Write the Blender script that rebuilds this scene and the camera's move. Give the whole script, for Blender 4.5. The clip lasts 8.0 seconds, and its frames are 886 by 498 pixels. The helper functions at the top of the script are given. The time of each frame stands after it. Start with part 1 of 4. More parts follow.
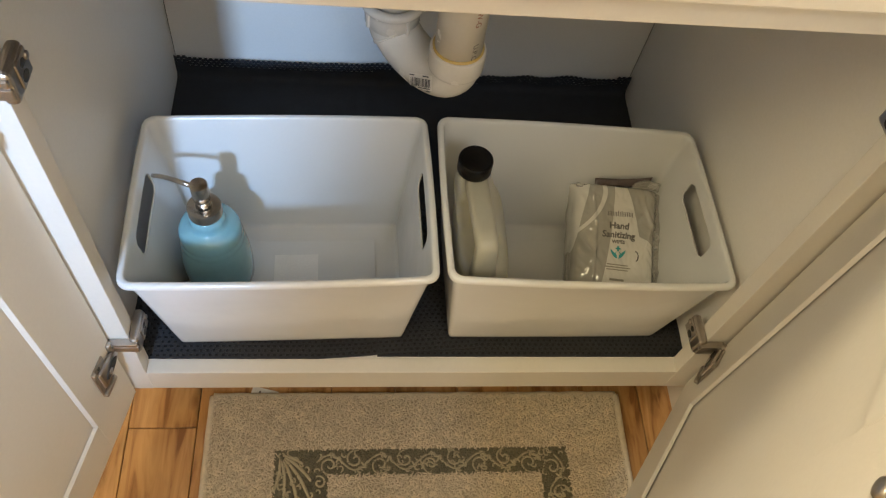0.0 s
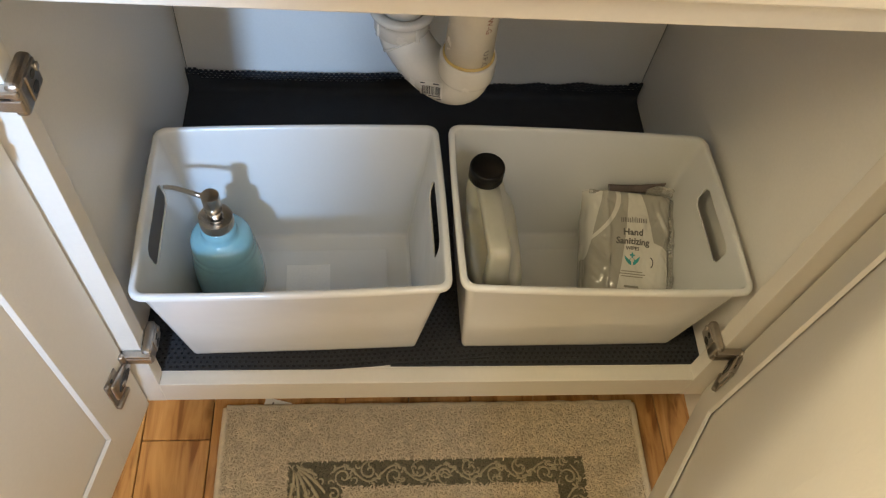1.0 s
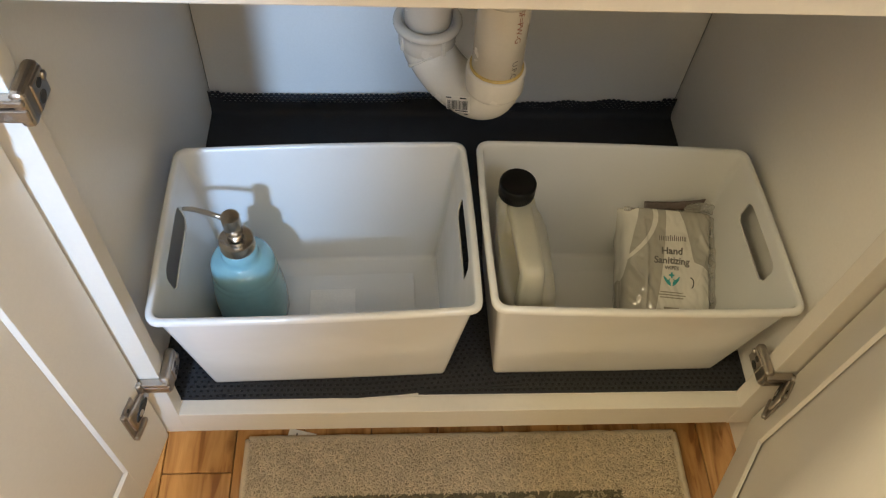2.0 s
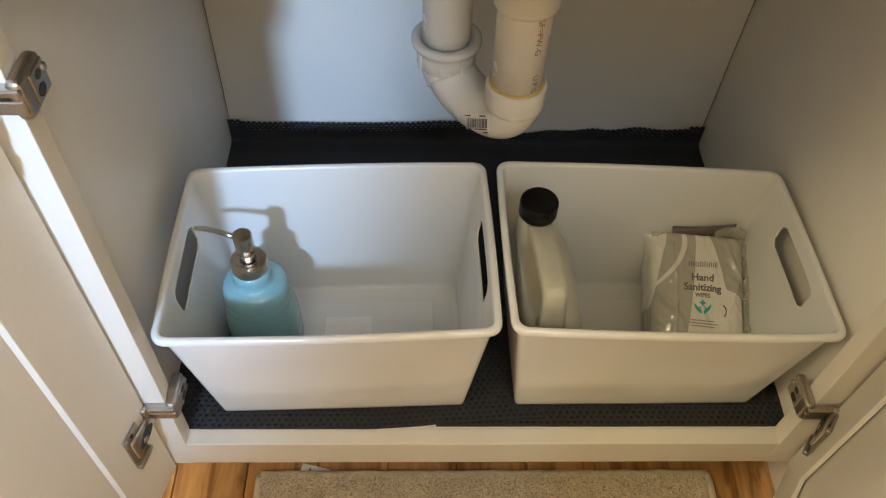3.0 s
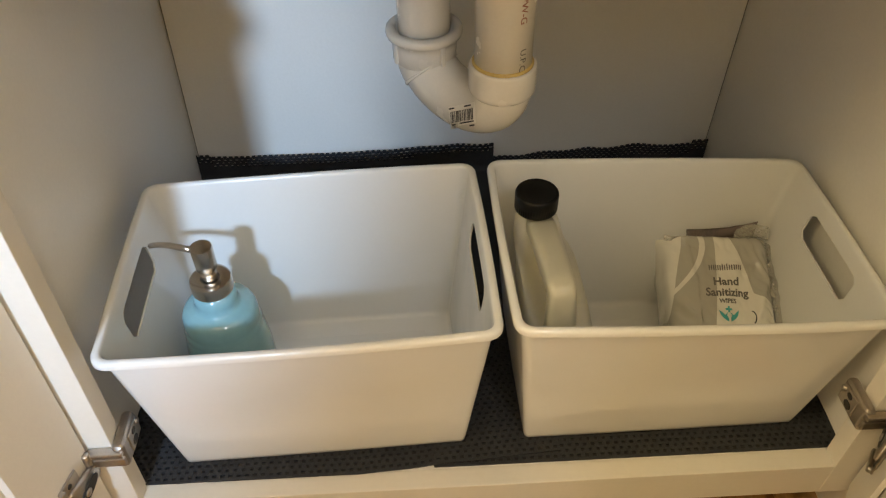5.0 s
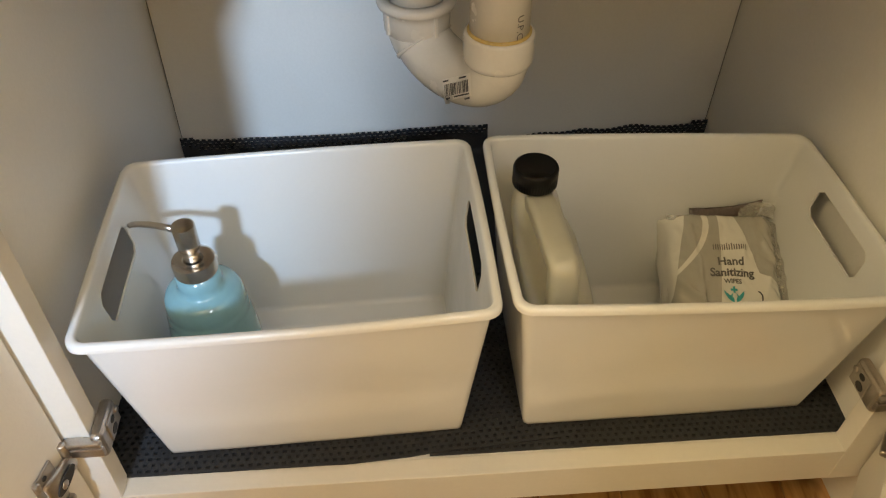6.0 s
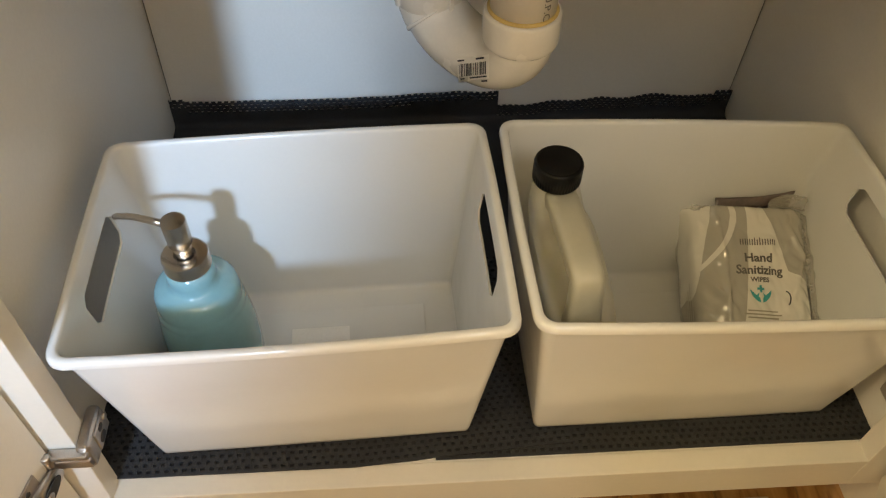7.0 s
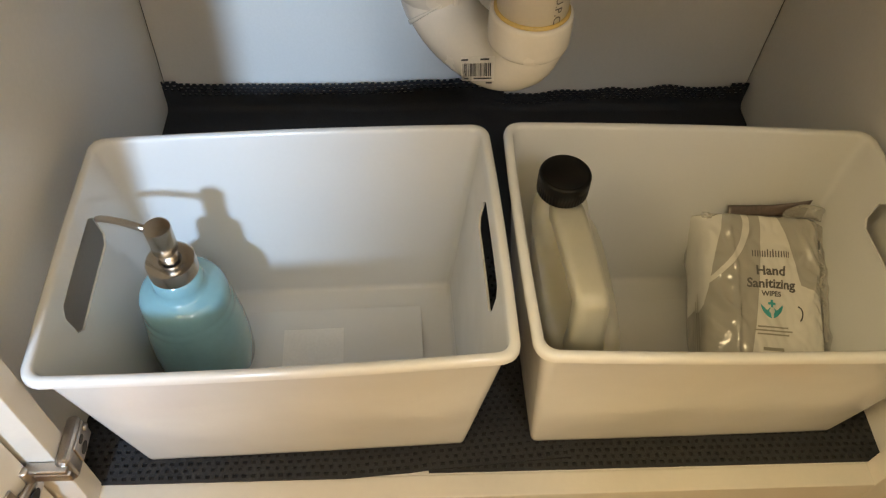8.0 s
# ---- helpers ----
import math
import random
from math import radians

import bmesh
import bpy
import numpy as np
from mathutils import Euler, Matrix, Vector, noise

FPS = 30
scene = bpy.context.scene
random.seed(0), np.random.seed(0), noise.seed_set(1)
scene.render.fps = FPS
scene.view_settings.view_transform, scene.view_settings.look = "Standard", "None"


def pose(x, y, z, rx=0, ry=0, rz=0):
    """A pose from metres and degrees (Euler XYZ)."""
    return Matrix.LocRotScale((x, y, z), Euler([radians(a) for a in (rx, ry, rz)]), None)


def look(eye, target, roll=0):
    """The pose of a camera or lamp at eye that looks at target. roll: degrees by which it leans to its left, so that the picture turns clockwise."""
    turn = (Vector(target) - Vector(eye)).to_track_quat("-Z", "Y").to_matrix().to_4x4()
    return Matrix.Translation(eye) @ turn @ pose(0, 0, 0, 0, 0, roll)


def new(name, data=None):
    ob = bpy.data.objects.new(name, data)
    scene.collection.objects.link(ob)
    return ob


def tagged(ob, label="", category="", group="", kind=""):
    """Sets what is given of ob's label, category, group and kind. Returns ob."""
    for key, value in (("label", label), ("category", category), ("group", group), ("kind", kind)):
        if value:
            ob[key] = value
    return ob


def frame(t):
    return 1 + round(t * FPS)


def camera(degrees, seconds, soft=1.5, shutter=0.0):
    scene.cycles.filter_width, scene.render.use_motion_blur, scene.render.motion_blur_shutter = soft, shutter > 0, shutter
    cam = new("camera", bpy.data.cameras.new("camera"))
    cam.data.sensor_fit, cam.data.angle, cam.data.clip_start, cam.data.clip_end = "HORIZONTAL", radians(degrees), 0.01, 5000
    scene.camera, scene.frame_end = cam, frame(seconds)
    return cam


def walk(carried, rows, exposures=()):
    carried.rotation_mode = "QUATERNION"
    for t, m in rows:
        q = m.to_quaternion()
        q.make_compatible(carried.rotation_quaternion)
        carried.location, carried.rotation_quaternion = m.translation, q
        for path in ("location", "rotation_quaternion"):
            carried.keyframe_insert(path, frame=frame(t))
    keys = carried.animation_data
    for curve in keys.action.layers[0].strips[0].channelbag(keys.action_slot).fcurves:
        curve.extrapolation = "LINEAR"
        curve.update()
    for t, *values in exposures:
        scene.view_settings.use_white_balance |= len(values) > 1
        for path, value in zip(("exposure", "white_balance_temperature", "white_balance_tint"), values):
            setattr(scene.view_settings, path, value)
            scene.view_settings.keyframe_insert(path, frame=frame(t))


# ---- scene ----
cam = camera(59.9, 8.0, 1.2)
PATH = [
    (0, (-0.079, -0.361, 0.822), (0.152, 0.686, -0.866), 11.5),
    (0.5, (-0.079, -0.361, 0.822), (0.139, 0.693, -0.864), 10.7),
    (1, (-0.078, -0.36, 0.816), (0.12, 0.712, -0.861), 9.2),
    (1.5, (-0.078, -0.348, 0.799), (0.091, 0.748, -0.865), 7.2),
    (3, (-0.066, -0.357, 0.738), (-0.01, 0.898, -0.817), 2.3),
    (3.5, (-0.059, -0.361, 0.714), (-0.013, 0.94, -0.805), 1.6),
    (4, (-0.055, -0.361, 0.685), (-0.011, 0.996, -0.783), 0.4),
    (5.5, (-0.059, -0.358, 0.592), (0.016, 1.096, -0.78), -0.8),
    (6, (-0.061, -0.349, 0.584), (0.033, 1.088, -0.804), -0.2),
    (6.5, (-0.065, -0.309, 0.591), (0.048, 1.058, -0.864), 1.0),
    (7, (-0.072, -0.277, 0.588), (0.036, 1.025, -0.927), 1.6),
    (7.5, (-0.074, -0.24, 0.588), (0.026, 1.009, -0.971), 2.2),
    (8, (-0.065, -0.231, 0.591), (0.029, 0.991, -0.99), 2.7),
]
# the camera's white balance drifts a little warmer as the camera comes down
EXPOSURES = [(0.0, -0.08, 6180, 10), (1.5, -0.07, 6280, 10), (3.5, -0.01, 6440, 10), (5.5, 0.03, 7150, 10), (7.0, 0.05, 7100, 10), (8.0, 0.15, 7050, 10)]
walk(cam, [(t, look(eye, target, roll)) for t, eye, target, roll in PATH], EXPOSURES)

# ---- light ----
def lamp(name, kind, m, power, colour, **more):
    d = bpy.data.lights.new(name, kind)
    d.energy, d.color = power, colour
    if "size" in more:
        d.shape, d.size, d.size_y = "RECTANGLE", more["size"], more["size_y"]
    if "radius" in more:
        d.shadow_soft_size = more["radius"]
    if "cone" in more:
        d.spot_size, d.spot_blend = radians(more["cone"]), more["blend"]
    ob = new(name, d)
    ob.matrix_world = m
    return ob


WARM = (1.0, 0.83, 0.50)
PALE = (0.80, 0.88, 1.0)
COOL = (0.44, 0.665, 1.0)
# vanity light: unseen; set so the counter's shadow edge crosses the east door
lamp("vanity_light", "AREA", look((0.1, 0.16, 1.50), (0.1, -0.25, 0.2)), 18.0, WARM, size=0.6, size_y=0.14)
# unseen fill lights, added to brighten the room and the cabinet's two sides
lamp("ceiling_lamp", "AREA", look((-0.35, -1.30, 2.24), (0.0, -0.7, 0.0)), 9.0, WARM, size=1.0, size_y=1.0)
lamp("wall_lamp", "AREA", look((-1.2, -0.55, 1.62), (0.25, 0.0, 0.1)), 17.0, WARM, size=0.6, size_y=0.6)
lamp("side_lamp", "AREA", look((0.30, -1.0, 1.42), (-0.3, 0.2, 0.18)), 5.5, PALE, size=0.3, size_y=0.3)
# unseen cool source; its cone edge imitates the light's fading to the east
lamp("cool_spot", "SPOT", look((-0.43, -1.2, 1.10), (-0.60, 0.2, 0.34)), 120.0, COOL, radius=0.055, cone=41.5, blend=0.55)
w = bpy.data.worlds.new("world")
scene.world = w
w.use_nodes = True
w.node_tree.nodes["Background"].inputs[0].default_value = (1.0, 0.9, 0.78, 1)
w.node_tree.nodes["Background"].inputs[1].default_value = 0.05


# ---- materials ----
def material(name, colour, rough=0.5, metal=0.0, vary=0.06, scale=30.0, fine=400.0, bump=0.0, bump_scale=300.0, **more):
    m = bpy.data.materials.new(name)
    m.use_nodes = True
    n, l = m.node_tree.nodes, m.node_tree.links
    b = n["Principled BSDF"]
    co = n.new("ShaderNodeTexCoord")
    t1, t2 = n.new("ShaderNodeTexNoise"), n.new("ShaderNodeTexNoise")
    t1.inputs["Scale"].default_value, t2.inputs["Scale"].default_value = scale, fine
    t1.inputs["Detail"].default_value = t2.inputs["Detail"].default_value = 4
    l.new(co.outputs["Object"], t1.inputs["Vector"])
    l.new(co.outputs["Object"], t2.inputs["Vector"])
    add = n.new("ShaderNodeMath")
    add.operation = "ADD"
    l.new(t1.outputs["Fac"], add.inputs[0])
    l.new(t2.outputs["Fac"], add.inputs[1])
    ramp = n.new("ShaderNodeMapRange")
    ramp.inputs["From Min"].default_value, ramp.inputs["From Max"].default_value = 0.6, 1.4
    ramp.inputs["To Min"].default_value, ramp.inputs["To Max"].default_value = 1 - vary, 1 + vary
    l.new(add.outputs[0], ramp.inputs["Value"])
    mul = n.new("ShaderNodeVectorMath")
    mul.operation = "SCALE"
    mul.inputs[0].default_value = colour[:3]
    l.new(ramp.outputs[0], mul.inputs["Scale"])
    l.new(mul.outputs[0], b.inputs["Base Color"])
    rr = n.new("ShaderNodeMapRange")
    rr.inputs["From Min"].default_value, rr.inputs["From Max"].default_value = 0.1, 0.9
    rr.inputs["To Min"].default_value, rr.inputs["To Max"].default_value = rough * 0.85, min(1, rough * 1.15)
    l.new(t1.outputs["Fac"], rr.inputs["Value"])
    l.new(rr.outputs[0], b.inputs["Roughness"])
    b.inputs["Metallic"].default_value = metal
    for key, value in more.items():
        b.inputs[key.replace("_", " ")].default_value = value
    if bump:
        t3 = n.new("ShaderNodeTexNoise")
        t3.inputs["Scale"].default_value = bump_scale
        l.new(co.outputs["Object"], t3.inputs["Vector"])
        bp = n.new("ShaderNodeBump")
        bp.inputs["Strength"].default_value, bp.inputs["Distance"].default_value = bump, 0.001
        l.new(t3.outputs["Fac"], bp.inputs["Height"])
        l.new(bp.outputs[0], b.inputs["Normal"])
    return m


PAINT = material("cabinet_paint", (0.74, 0.70, 0.63), 0.38, vary=0.025, scale=6, fine=220, bump=0.10, bump_scale=420)
INSIDE = material("cabinet_laminate", (0.84, 0.815, 0.765), 0.45, vary=0.03, scale=8, fine=300, bump=0.12, bump_scale=500)
BIN = material("bin_plastic", (0.765, 0.765, 0.755), 0.15, vary=0.012, scale=9, fine=300, bump=1.0, bump_scale=16, Specular_IOR_Level=0.6)
CERAMIC = material("teal_ceramic", (0.235, 0.45, 0.505), 0.14, vary=0.06, scale=22, fine=160, bump=0.15, bump_scale=40, Coat_Weight=0.6)
CHROME = material("brushed_nickel", (0.62, 0.58, 0.53), 0.24, 1.0, vary=0.05, scale=60, fine=900)
STEEL = material("hinge_steel", (0.46, 0.42, 0.38), 0.30, 1.0, vary=0.12, scale=120, fine=900, bump=0.2, bump_scale=300)
# near-black that stands in for shade in holes, slots and floor gaps
RECESSDARK = material("painted_recess_dark", (0.03, 0.028, 0.026), 0.6)
PVC = material("white_pipe_plastic", (0.78, 0.74, 0.66), 0.26, vary=0.03, scale=25, fine=300, bump=0.12, bump_scale=60)
GLUE = material("amber_cement", (0.62, 0.45, 0.16), 0.25, vary=0.15, scale=90)
INK = material("black_ink", (0.03, 0.03, 0.032), 0.5)
REDINK = material("red_brown_ink", (0.30, 0.07, 0.035), 0.5)
GREYINK = material("grey_ink", (0.12, 0.11, 0.10), 0.5)
PALEINK = material("pale_ink", (0.33, 0.31, 0.25), 0.5)
TEALINK = material("teal_ink", (0.05, 0.36, 0.36), 0.45)
MAT = material("black_grip_foam", (0.033, 0.034, 0.038), 0.8, vary=0.3, scale=50, fine=700, bump=0.5, bump_scale=900, Specular_IOR_Level=0.3)
HOLESHADE = material("hole_shade_black", (0.007, 0.007, 0.008), 0.8)
BLACKCAP = material("black_cap_plastic", (0.006, 0.006, 0.006), 0.30, vary=0.2, scale=60, Specular_IOR_Level=0.2)
JUG = material("milky_plastic", (0.86, 0.835, 0.71), 0.42, vary=0.03, scale=20, fine=200, bump=0.2, bump_scale=80, Alpha=0.55, Subsurface_Weight=0.7, Subsurface_Scale=0.02, Subsurface_Radius=(1.0, 0.95, 0.7))
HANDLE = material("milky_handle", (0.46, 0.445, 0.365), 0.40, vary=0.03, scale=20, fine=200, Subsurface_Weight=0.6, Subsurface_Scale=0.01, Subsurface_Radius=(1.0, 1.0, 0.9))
LIQUID = material("cloudy_liquid", (0.68, 0.64, 0.47), 0.25, vary=0.05, scale=20, Alpha=0.5)
PILE = material("beige_yarn", (0.64, 0.535, 0.385), 0.9, vary=0.22, scale=60, fine=900, bump=0.5, bump_scale=1500)
RUGBASE = material("rug_backing", (0.43, 0.355, 0.25), 0.95, vary=0.3, scale=120, fine=1200, bump=0.8, bump_scale=900)
HEM = material("rug_hem", (0.64, 0.55, 0.41), 0.95, vary=0.15, scale=120, fine=1200, bump=0.8, bump_scale=900)
RUGBAND = material("olive_yarn", (0.150, 0.132, 0.086), 0.92, vary=0.3, scale=150, fine=1300, bump=0.9, bump_scale=1400)
SCROLL = material("scroll_yarn", (0.44, 0.38, 0.25), 0.9, vary=0.2, scale=150, fine=1300, bump=0.6, bump_scale=1400)
PAPER = material("white_tag", (0.75, 0.74, 0.70), 0.7)
CODEPAPER = material("code_label_paper", (0.83, 0.79, 0.71), 0.35)
STICKER = material("pale_sticker", (0.90, 0.89, 0.87), 0.4)
WALLPAINT = material("room_wall_paint", (0.74, 0.69, 0.61), 0.7, vary=0.03, scale=3, fine=150, bump=0.2, bump_scale=200)
CEILPAINT = material("ceiling_paint", (0.78, 0.74, 0.66), 0.8, vary=0.02, scale=3)
STONE = material("counter_stone", (0.70, 0.68, 0.64), 0.25, vary=0.10, scale=25, fine=200)


def islands(m, low, high):
    """Let the tone of each loose piece of a mesh differ."""
    n, l = m.node_tree.nodes, m.node_tree.links
    base = n["Principled BSDF"].inputs["Base Color"]
    geo, ramp, mul = n.new("ShaderNodeNewGeometry"), n.new("ShaderNodeMapRange"), n.new("ShaderNodeVectorMath")
    mul.operation = "SCALE"
    ramp.inputs["To Min"].default_value, ramp.inputs["To Max"].default_value = low, high
    l.new(geo.outputs["Random Per Island"], ramp.inputs["Value"])
    l.new(base.links[0].from_socket, mul.inputs[0])
    l.new(ramp.outputs[0], mul.inputs["Scale"])
    l.new(mul.outputs[0], base)
    return m


islands(PILE, 0.86, 1.14)
islands(RUGBAND, 0.7, 1.25)


def wood():
    m = bpy.data.materials.new("honey_wood")
    m.use_nodes = True
    n, l = m.node_tree.nodes, m.node_tree.links
    b = n["Principled BSDF"]
    co, info = n.new("ShaderNodeTexCoord"), n.new("ShaderNodeObjectInfo")
    shift = n.new("ShaderNodeVectorMath")
    shift.operation = "MULTIPLY_ADD"
    shift.inputs[1].default_value = (60, 60, 60)
    l.new(info.outputs["Random"], shift.inputs[0])
    l.new(co.outputs["Object"], shift.inputs[2])
    mp = n.new("ShaderNodeMapping")
    mp.inputs["Scale"].default_value = (36, 4.5, 20)
    l.new(shift.outputs[0], mp.inputs["Vector"])
    grain = n.new("ShaderNodeTexNoise")
    grain.inputs["Scale"].default_value, grain.inputs["Detail"].default_value, grain.inputs["Distortion"].default_value = 1.6, 9, 1.6
    l.new(mp.outputs[0], grain.inputs["Vector"])
    ramp = n.new("ShaderNodeValToRGB")
    e = ramp.color_ramp.elements
    e[0].position, e[0].color = 0.33, (0.235, 0.100, 0.031, 1)
    e[1].position, e[1].color = 0.66, (0.53, 0.300, 0.115, 1)
    mid = e.new(0.45)
    mid.color = (0.41, 0.208, 0.070, 1)
    l.new(grain.outputs["Fac"], ramp.inputs["Fac"])
    knot = n.new("ShaderNodeTexNoise")
    knot.inputs["Scale"].default_value = 1.0
    mp2 = n.new("ShaderNodeMapping")
    mp2.inputs["Scale"].default_value = (22, 11, 10)
    l.new(shift.outputs[0], mp2.inputs["Vector"])
    l.new(mp2.outputs[0], knot.inputs["Vector"])
    kr = n.new("ShaderNodeMapRange")
    kr.inputs["From Min"].default_value, kr.inputs["From Max"].default_value = 0.28, 0.42
    kr.inputs["To Min"].default_value, kr.inputs["To Max"].default_value = 0.35, 1.0
    l.new(knot.outputs["Fac"], kr.inputs["Value"])
    tone = n.new("ShaderNodeMapRange")
    tone.inputs["To Min"].default_value, tone.inputs["To Max"].default_value = 0.90, 1.10
    l.new(info.outputs["Random"], tone.inputs["Value"])
    mu = n.new("ShaderNodeMath")
    mu.operation = "MULTIPLY"
    l.new(kr.outputs[0], mu.inputs[0])
    l.new(tone.outputs[0], mu.inputs[1])
    sc = n.new("ShaderNodeVectorMath")
    sc.operation = "SCALE"
    l.new(ramp.outputs[0], sc.inputs[0])
    l.new(mu.outputs[0], sc.inputs["Scale"])
    l.new(sc.outputs[0], b.inputs["Base Color"])
    b.inputs["Roughness"].default_value = 0.33
    bp = n.new("ShaderNodeBump")
    bp.inputs["Strength"].default_value, bp.inputs["Distance"].default_value = 0.15, 0.0006
    l.new(grain.outputs["Fac"], bp.inputs["Height"])
    l.new(bp.outputs[0], b.inputs["Normal"])
    return m


WOOD = wood()


def pack_print():
    """Film print: greige ground with two pale sweeping bands, under clear gloss."""
    m = material("pack_film", (0.5, 0.5, 0.5), 0.22, bump=0.55, bump_scale=48, Coat_Weight=1.0, Coat_Roughness=0.06)
    n, l = m.node_tree.nodes, m.node_tree.links
    b = n["Principled BSDF"]
    co = n.new("ShaderNodeTexCoord")
    sep = n.new("ShaderNodeSeparateXYZ")
    l.new(co.outputs["Object"], sep.inputs[0])

    def math(op, a, c):
        k = n.new("ShaderNodeMath")
        k.operation = op
        for i, v in enumerate((a, c)):
            if isinstance(v, (int, float)):
                k.inputs[i].default_value = v
            else:
                l.new(v, k.inputs[i])
        return k.outputs[0]

    def band(c0, c1, c2, half, grow):
        # distance in x from a parabola in y
        y = sep.outputs["Y"]
        centre = math("ADD", math("ADD", math("MULTIPLY", y, c1), c0), math("MULTIPLY", math("MULTIPLY", y, y), c2))
        off = math("ABSOLUTE", math("SUBTRACT", sep.outputs["X"], centre), 0)
        return math("LESS_THAN", off, math("SUBTRACT", half, math("MULTIPLY", y, grow)))
    one = band(0.0095, -0.035, -1.0, 0.019, 0.155)
    two = band(-0.0627, 1.4256, -11.3, 0.0028, 0.0)
    three = band(-0.060, 0.0, 0.0, 0.0125, -0.16)
    low = math("LESS_THAN", math("ADD", sep.outputs["Y"], math("MULTIPLY", sep.outputs["X"], 0.45)), 0.0228)
    four = math("MULTIPLY", low, math("GREATER_THAN", sep.outputs["X"], 0.012))
    f = math("MAXIMUM", math("MAXIMUM", math("MAXIMUM", one, two), three), four)
    mix = n.new("ShaderNodeMix")
    mix.data_type = "RGBA"
    mix.inputs["A"].default_value, mix.inputs["B"].default_value = (0.43, 0.41, 0.36, 1), (0.76, 0.735, 0.67, 1)
    l.new(f, mix.inputs["Factor"])
    l.new(mix.outputs["Result"], b.inputs["Base Color"])
    return m


PACK = pack_print()


# ---- makers ----
def part(name, bm, mat, parent=None, label="", smooth=False):
    me = bpy.data.meshes.new(name)
    bm.to_mesh(me)
    bm.free()
    me.materials.append(mat)
    if smooth:
        me.shade_smooth()
    ob = new(name, me)
    if parent is not None:
        ob.parent = parent
    if label:
        tagged(ob, label)
    return ob


def raw(name, verts, faces, mat, parent=None, label="", smooth=False):
    me = bpy.data.meshes.new(name)
    me.from_pydata(verts, [], faces)
    me.materials.append(mat)
    if smooth:
        me.shade_smooth()
    ob = new(name, me)
    if parent is not None:
        ob.parent = parent
    if label:
        tagged(ob, label)
    return ob


def thing(name, label, category, at=(0, 0, 0), kind="", group=""):
    ob = new(name)
    ob.location = at
    return tagged(ob, label, category, group, kind)


def box(bm, x0, x1, y0, y1, z0, z1, bevel=0.0, seg=2):
    r = bmesh.ops.create_cube(bm, size=1.0)
    vs = r["verts"]
    for v in vs:
        v.co = Vector(((x0 + x1) / 2 + v.co.x * (x1 - x0), (y0 + y1) / 2 + v.co.y * (y1 - y0), (z0 + z1) / 2 + v.co.z * (z1 - z0)))
    if bevel:
        es = list({e for v in vs for e in v.link_edges})
        bmesh.ops.bevel(bm, geom=es, offset=bevel, segments=seg, profile=0.5, affect="EDGES")
    return bm


def boxed(*a, **k):
    return box(bmesh.new(), *a, **k)


def lathe(profile, n=48, cap=True):
    """Turn (radius, z) pairs round the z axis."""
    bm = bmesh.new()
    rings = []
    for r, z in profile:
        rings.append([bm.verts.new((r * math.cos(2 * math.pi * i / n), r * math.sin(2 * math.pi * i / n), z)) for i in range(n)])
    for a, b in zip(rings, rings[1:]):
        for i in range(n):
            bm.faces.new((a[i], a[(i + 1) % n], b[(i + 1) % n], b[i]))
    if cap:
        bm.faces.new(rings[0][::-1])
        bm.faces.new(rings[-1])
    bmesh.ops.recalc_face_normals(bm, faces=bm.faces)
    return bm


def tube_data(path, radius, n=12, flat=1.0, caps=True):
    """Vertices and faces of a tube along a path; radius may be a list."""
    path = [Vector(p) for p in path]
    verts, faces = [], []
    up = Vector((0, 0, 1))
    for i, p in enumerate(path):
        t = (path[min(i + 1, len(path) - 1)] - path[max(i - 1, 0)]).normalized()
        ref = up if abs(t.z) < 0.95 else Vector((1, 0, 0))
        a = t.cross(ref).normalized()
        b = a.cross(t)
        r = radius[i] if isinstance(radius, (list, tuple)) else radius
        for k in range(n):
            an = 2 * math.pi * k / n
            verts.append(tuple(p + a * (r * math.cos(an)) + b * (r * flat * math.sin(an))))
    for i in range(len(path) - 1):
        for k in range(n):
            faces.append((i * n + k, i * n + (k + 1) % n, (i + 1) * n + (k + 1) % n, (i + 1) * n + k))
    if caps:
        faces.append(tuple(range(n))[::-1])
        faces.append(tuple(range((len(path) - 1) * n, len(path) * n)))
    return verts, faces


def text_mesh(body, size, bold):
    cu = bpy.data.curves.new("letters", "FONT")
    cu.body, cu.size, cu.align_x, cu.align_y = body, size, "CENTER", "CENTER"
    cu.resolution_u, cu.offset = 3, bold
    ob = bpy.data.objects.new("letters", cu)
    me = bpy.data.meshes.new_from_object(ob)
    bpy.data.objects.remove(ob)
    bpy.data.curves.remove(cu)
    return me


def letters(name, body, size, place, mat, parent, label, bold=0.0):
    """Text bent onto a surface: place(a, b) gives the point for text coordinates."""
    me = text_mesh(body, size, bold)
    bm = bmesh.new()
    bm.from_mesh(me)
    bpy.data.meshes.remove(me)
    for v in bm.verts:
        v.co = place(v.co.x, v.co.y)
    return part(name, bm, mat, parent, label)


def bars(name, rects, place, mat, parent, label):
    """Flat printed bars (a0, a1, b0, b1) on a surface."""
    verts, faces = [], []
    for a0, a1, b0, b1 in rects:
        k = max(1, int((a1 - a0) / 0.004))
        j = max(1, int((b1 - b0) / 0.004))
        base = len(verts)
        for q in range(j + 1):
            for p in range(k + 1):
                verts.append(tuple(place(a0 + (a1 - a0) * p / k, b0 + (b1 - b0) * q / j)))
        for q in range(j):
            for p in range(k):
                s = base + q * (k + 1) + p
                faces.append((s, s + 1, s + k + 2, s + k + 1))
    return raw(name, verts, faces, mat, parent, label)


def crisp(ob, angle=35):
    m = ob.modifiers.new("crisp_edges", "EDGE_SPLIT")
    m.split_angle = radians(angle)
    return ob


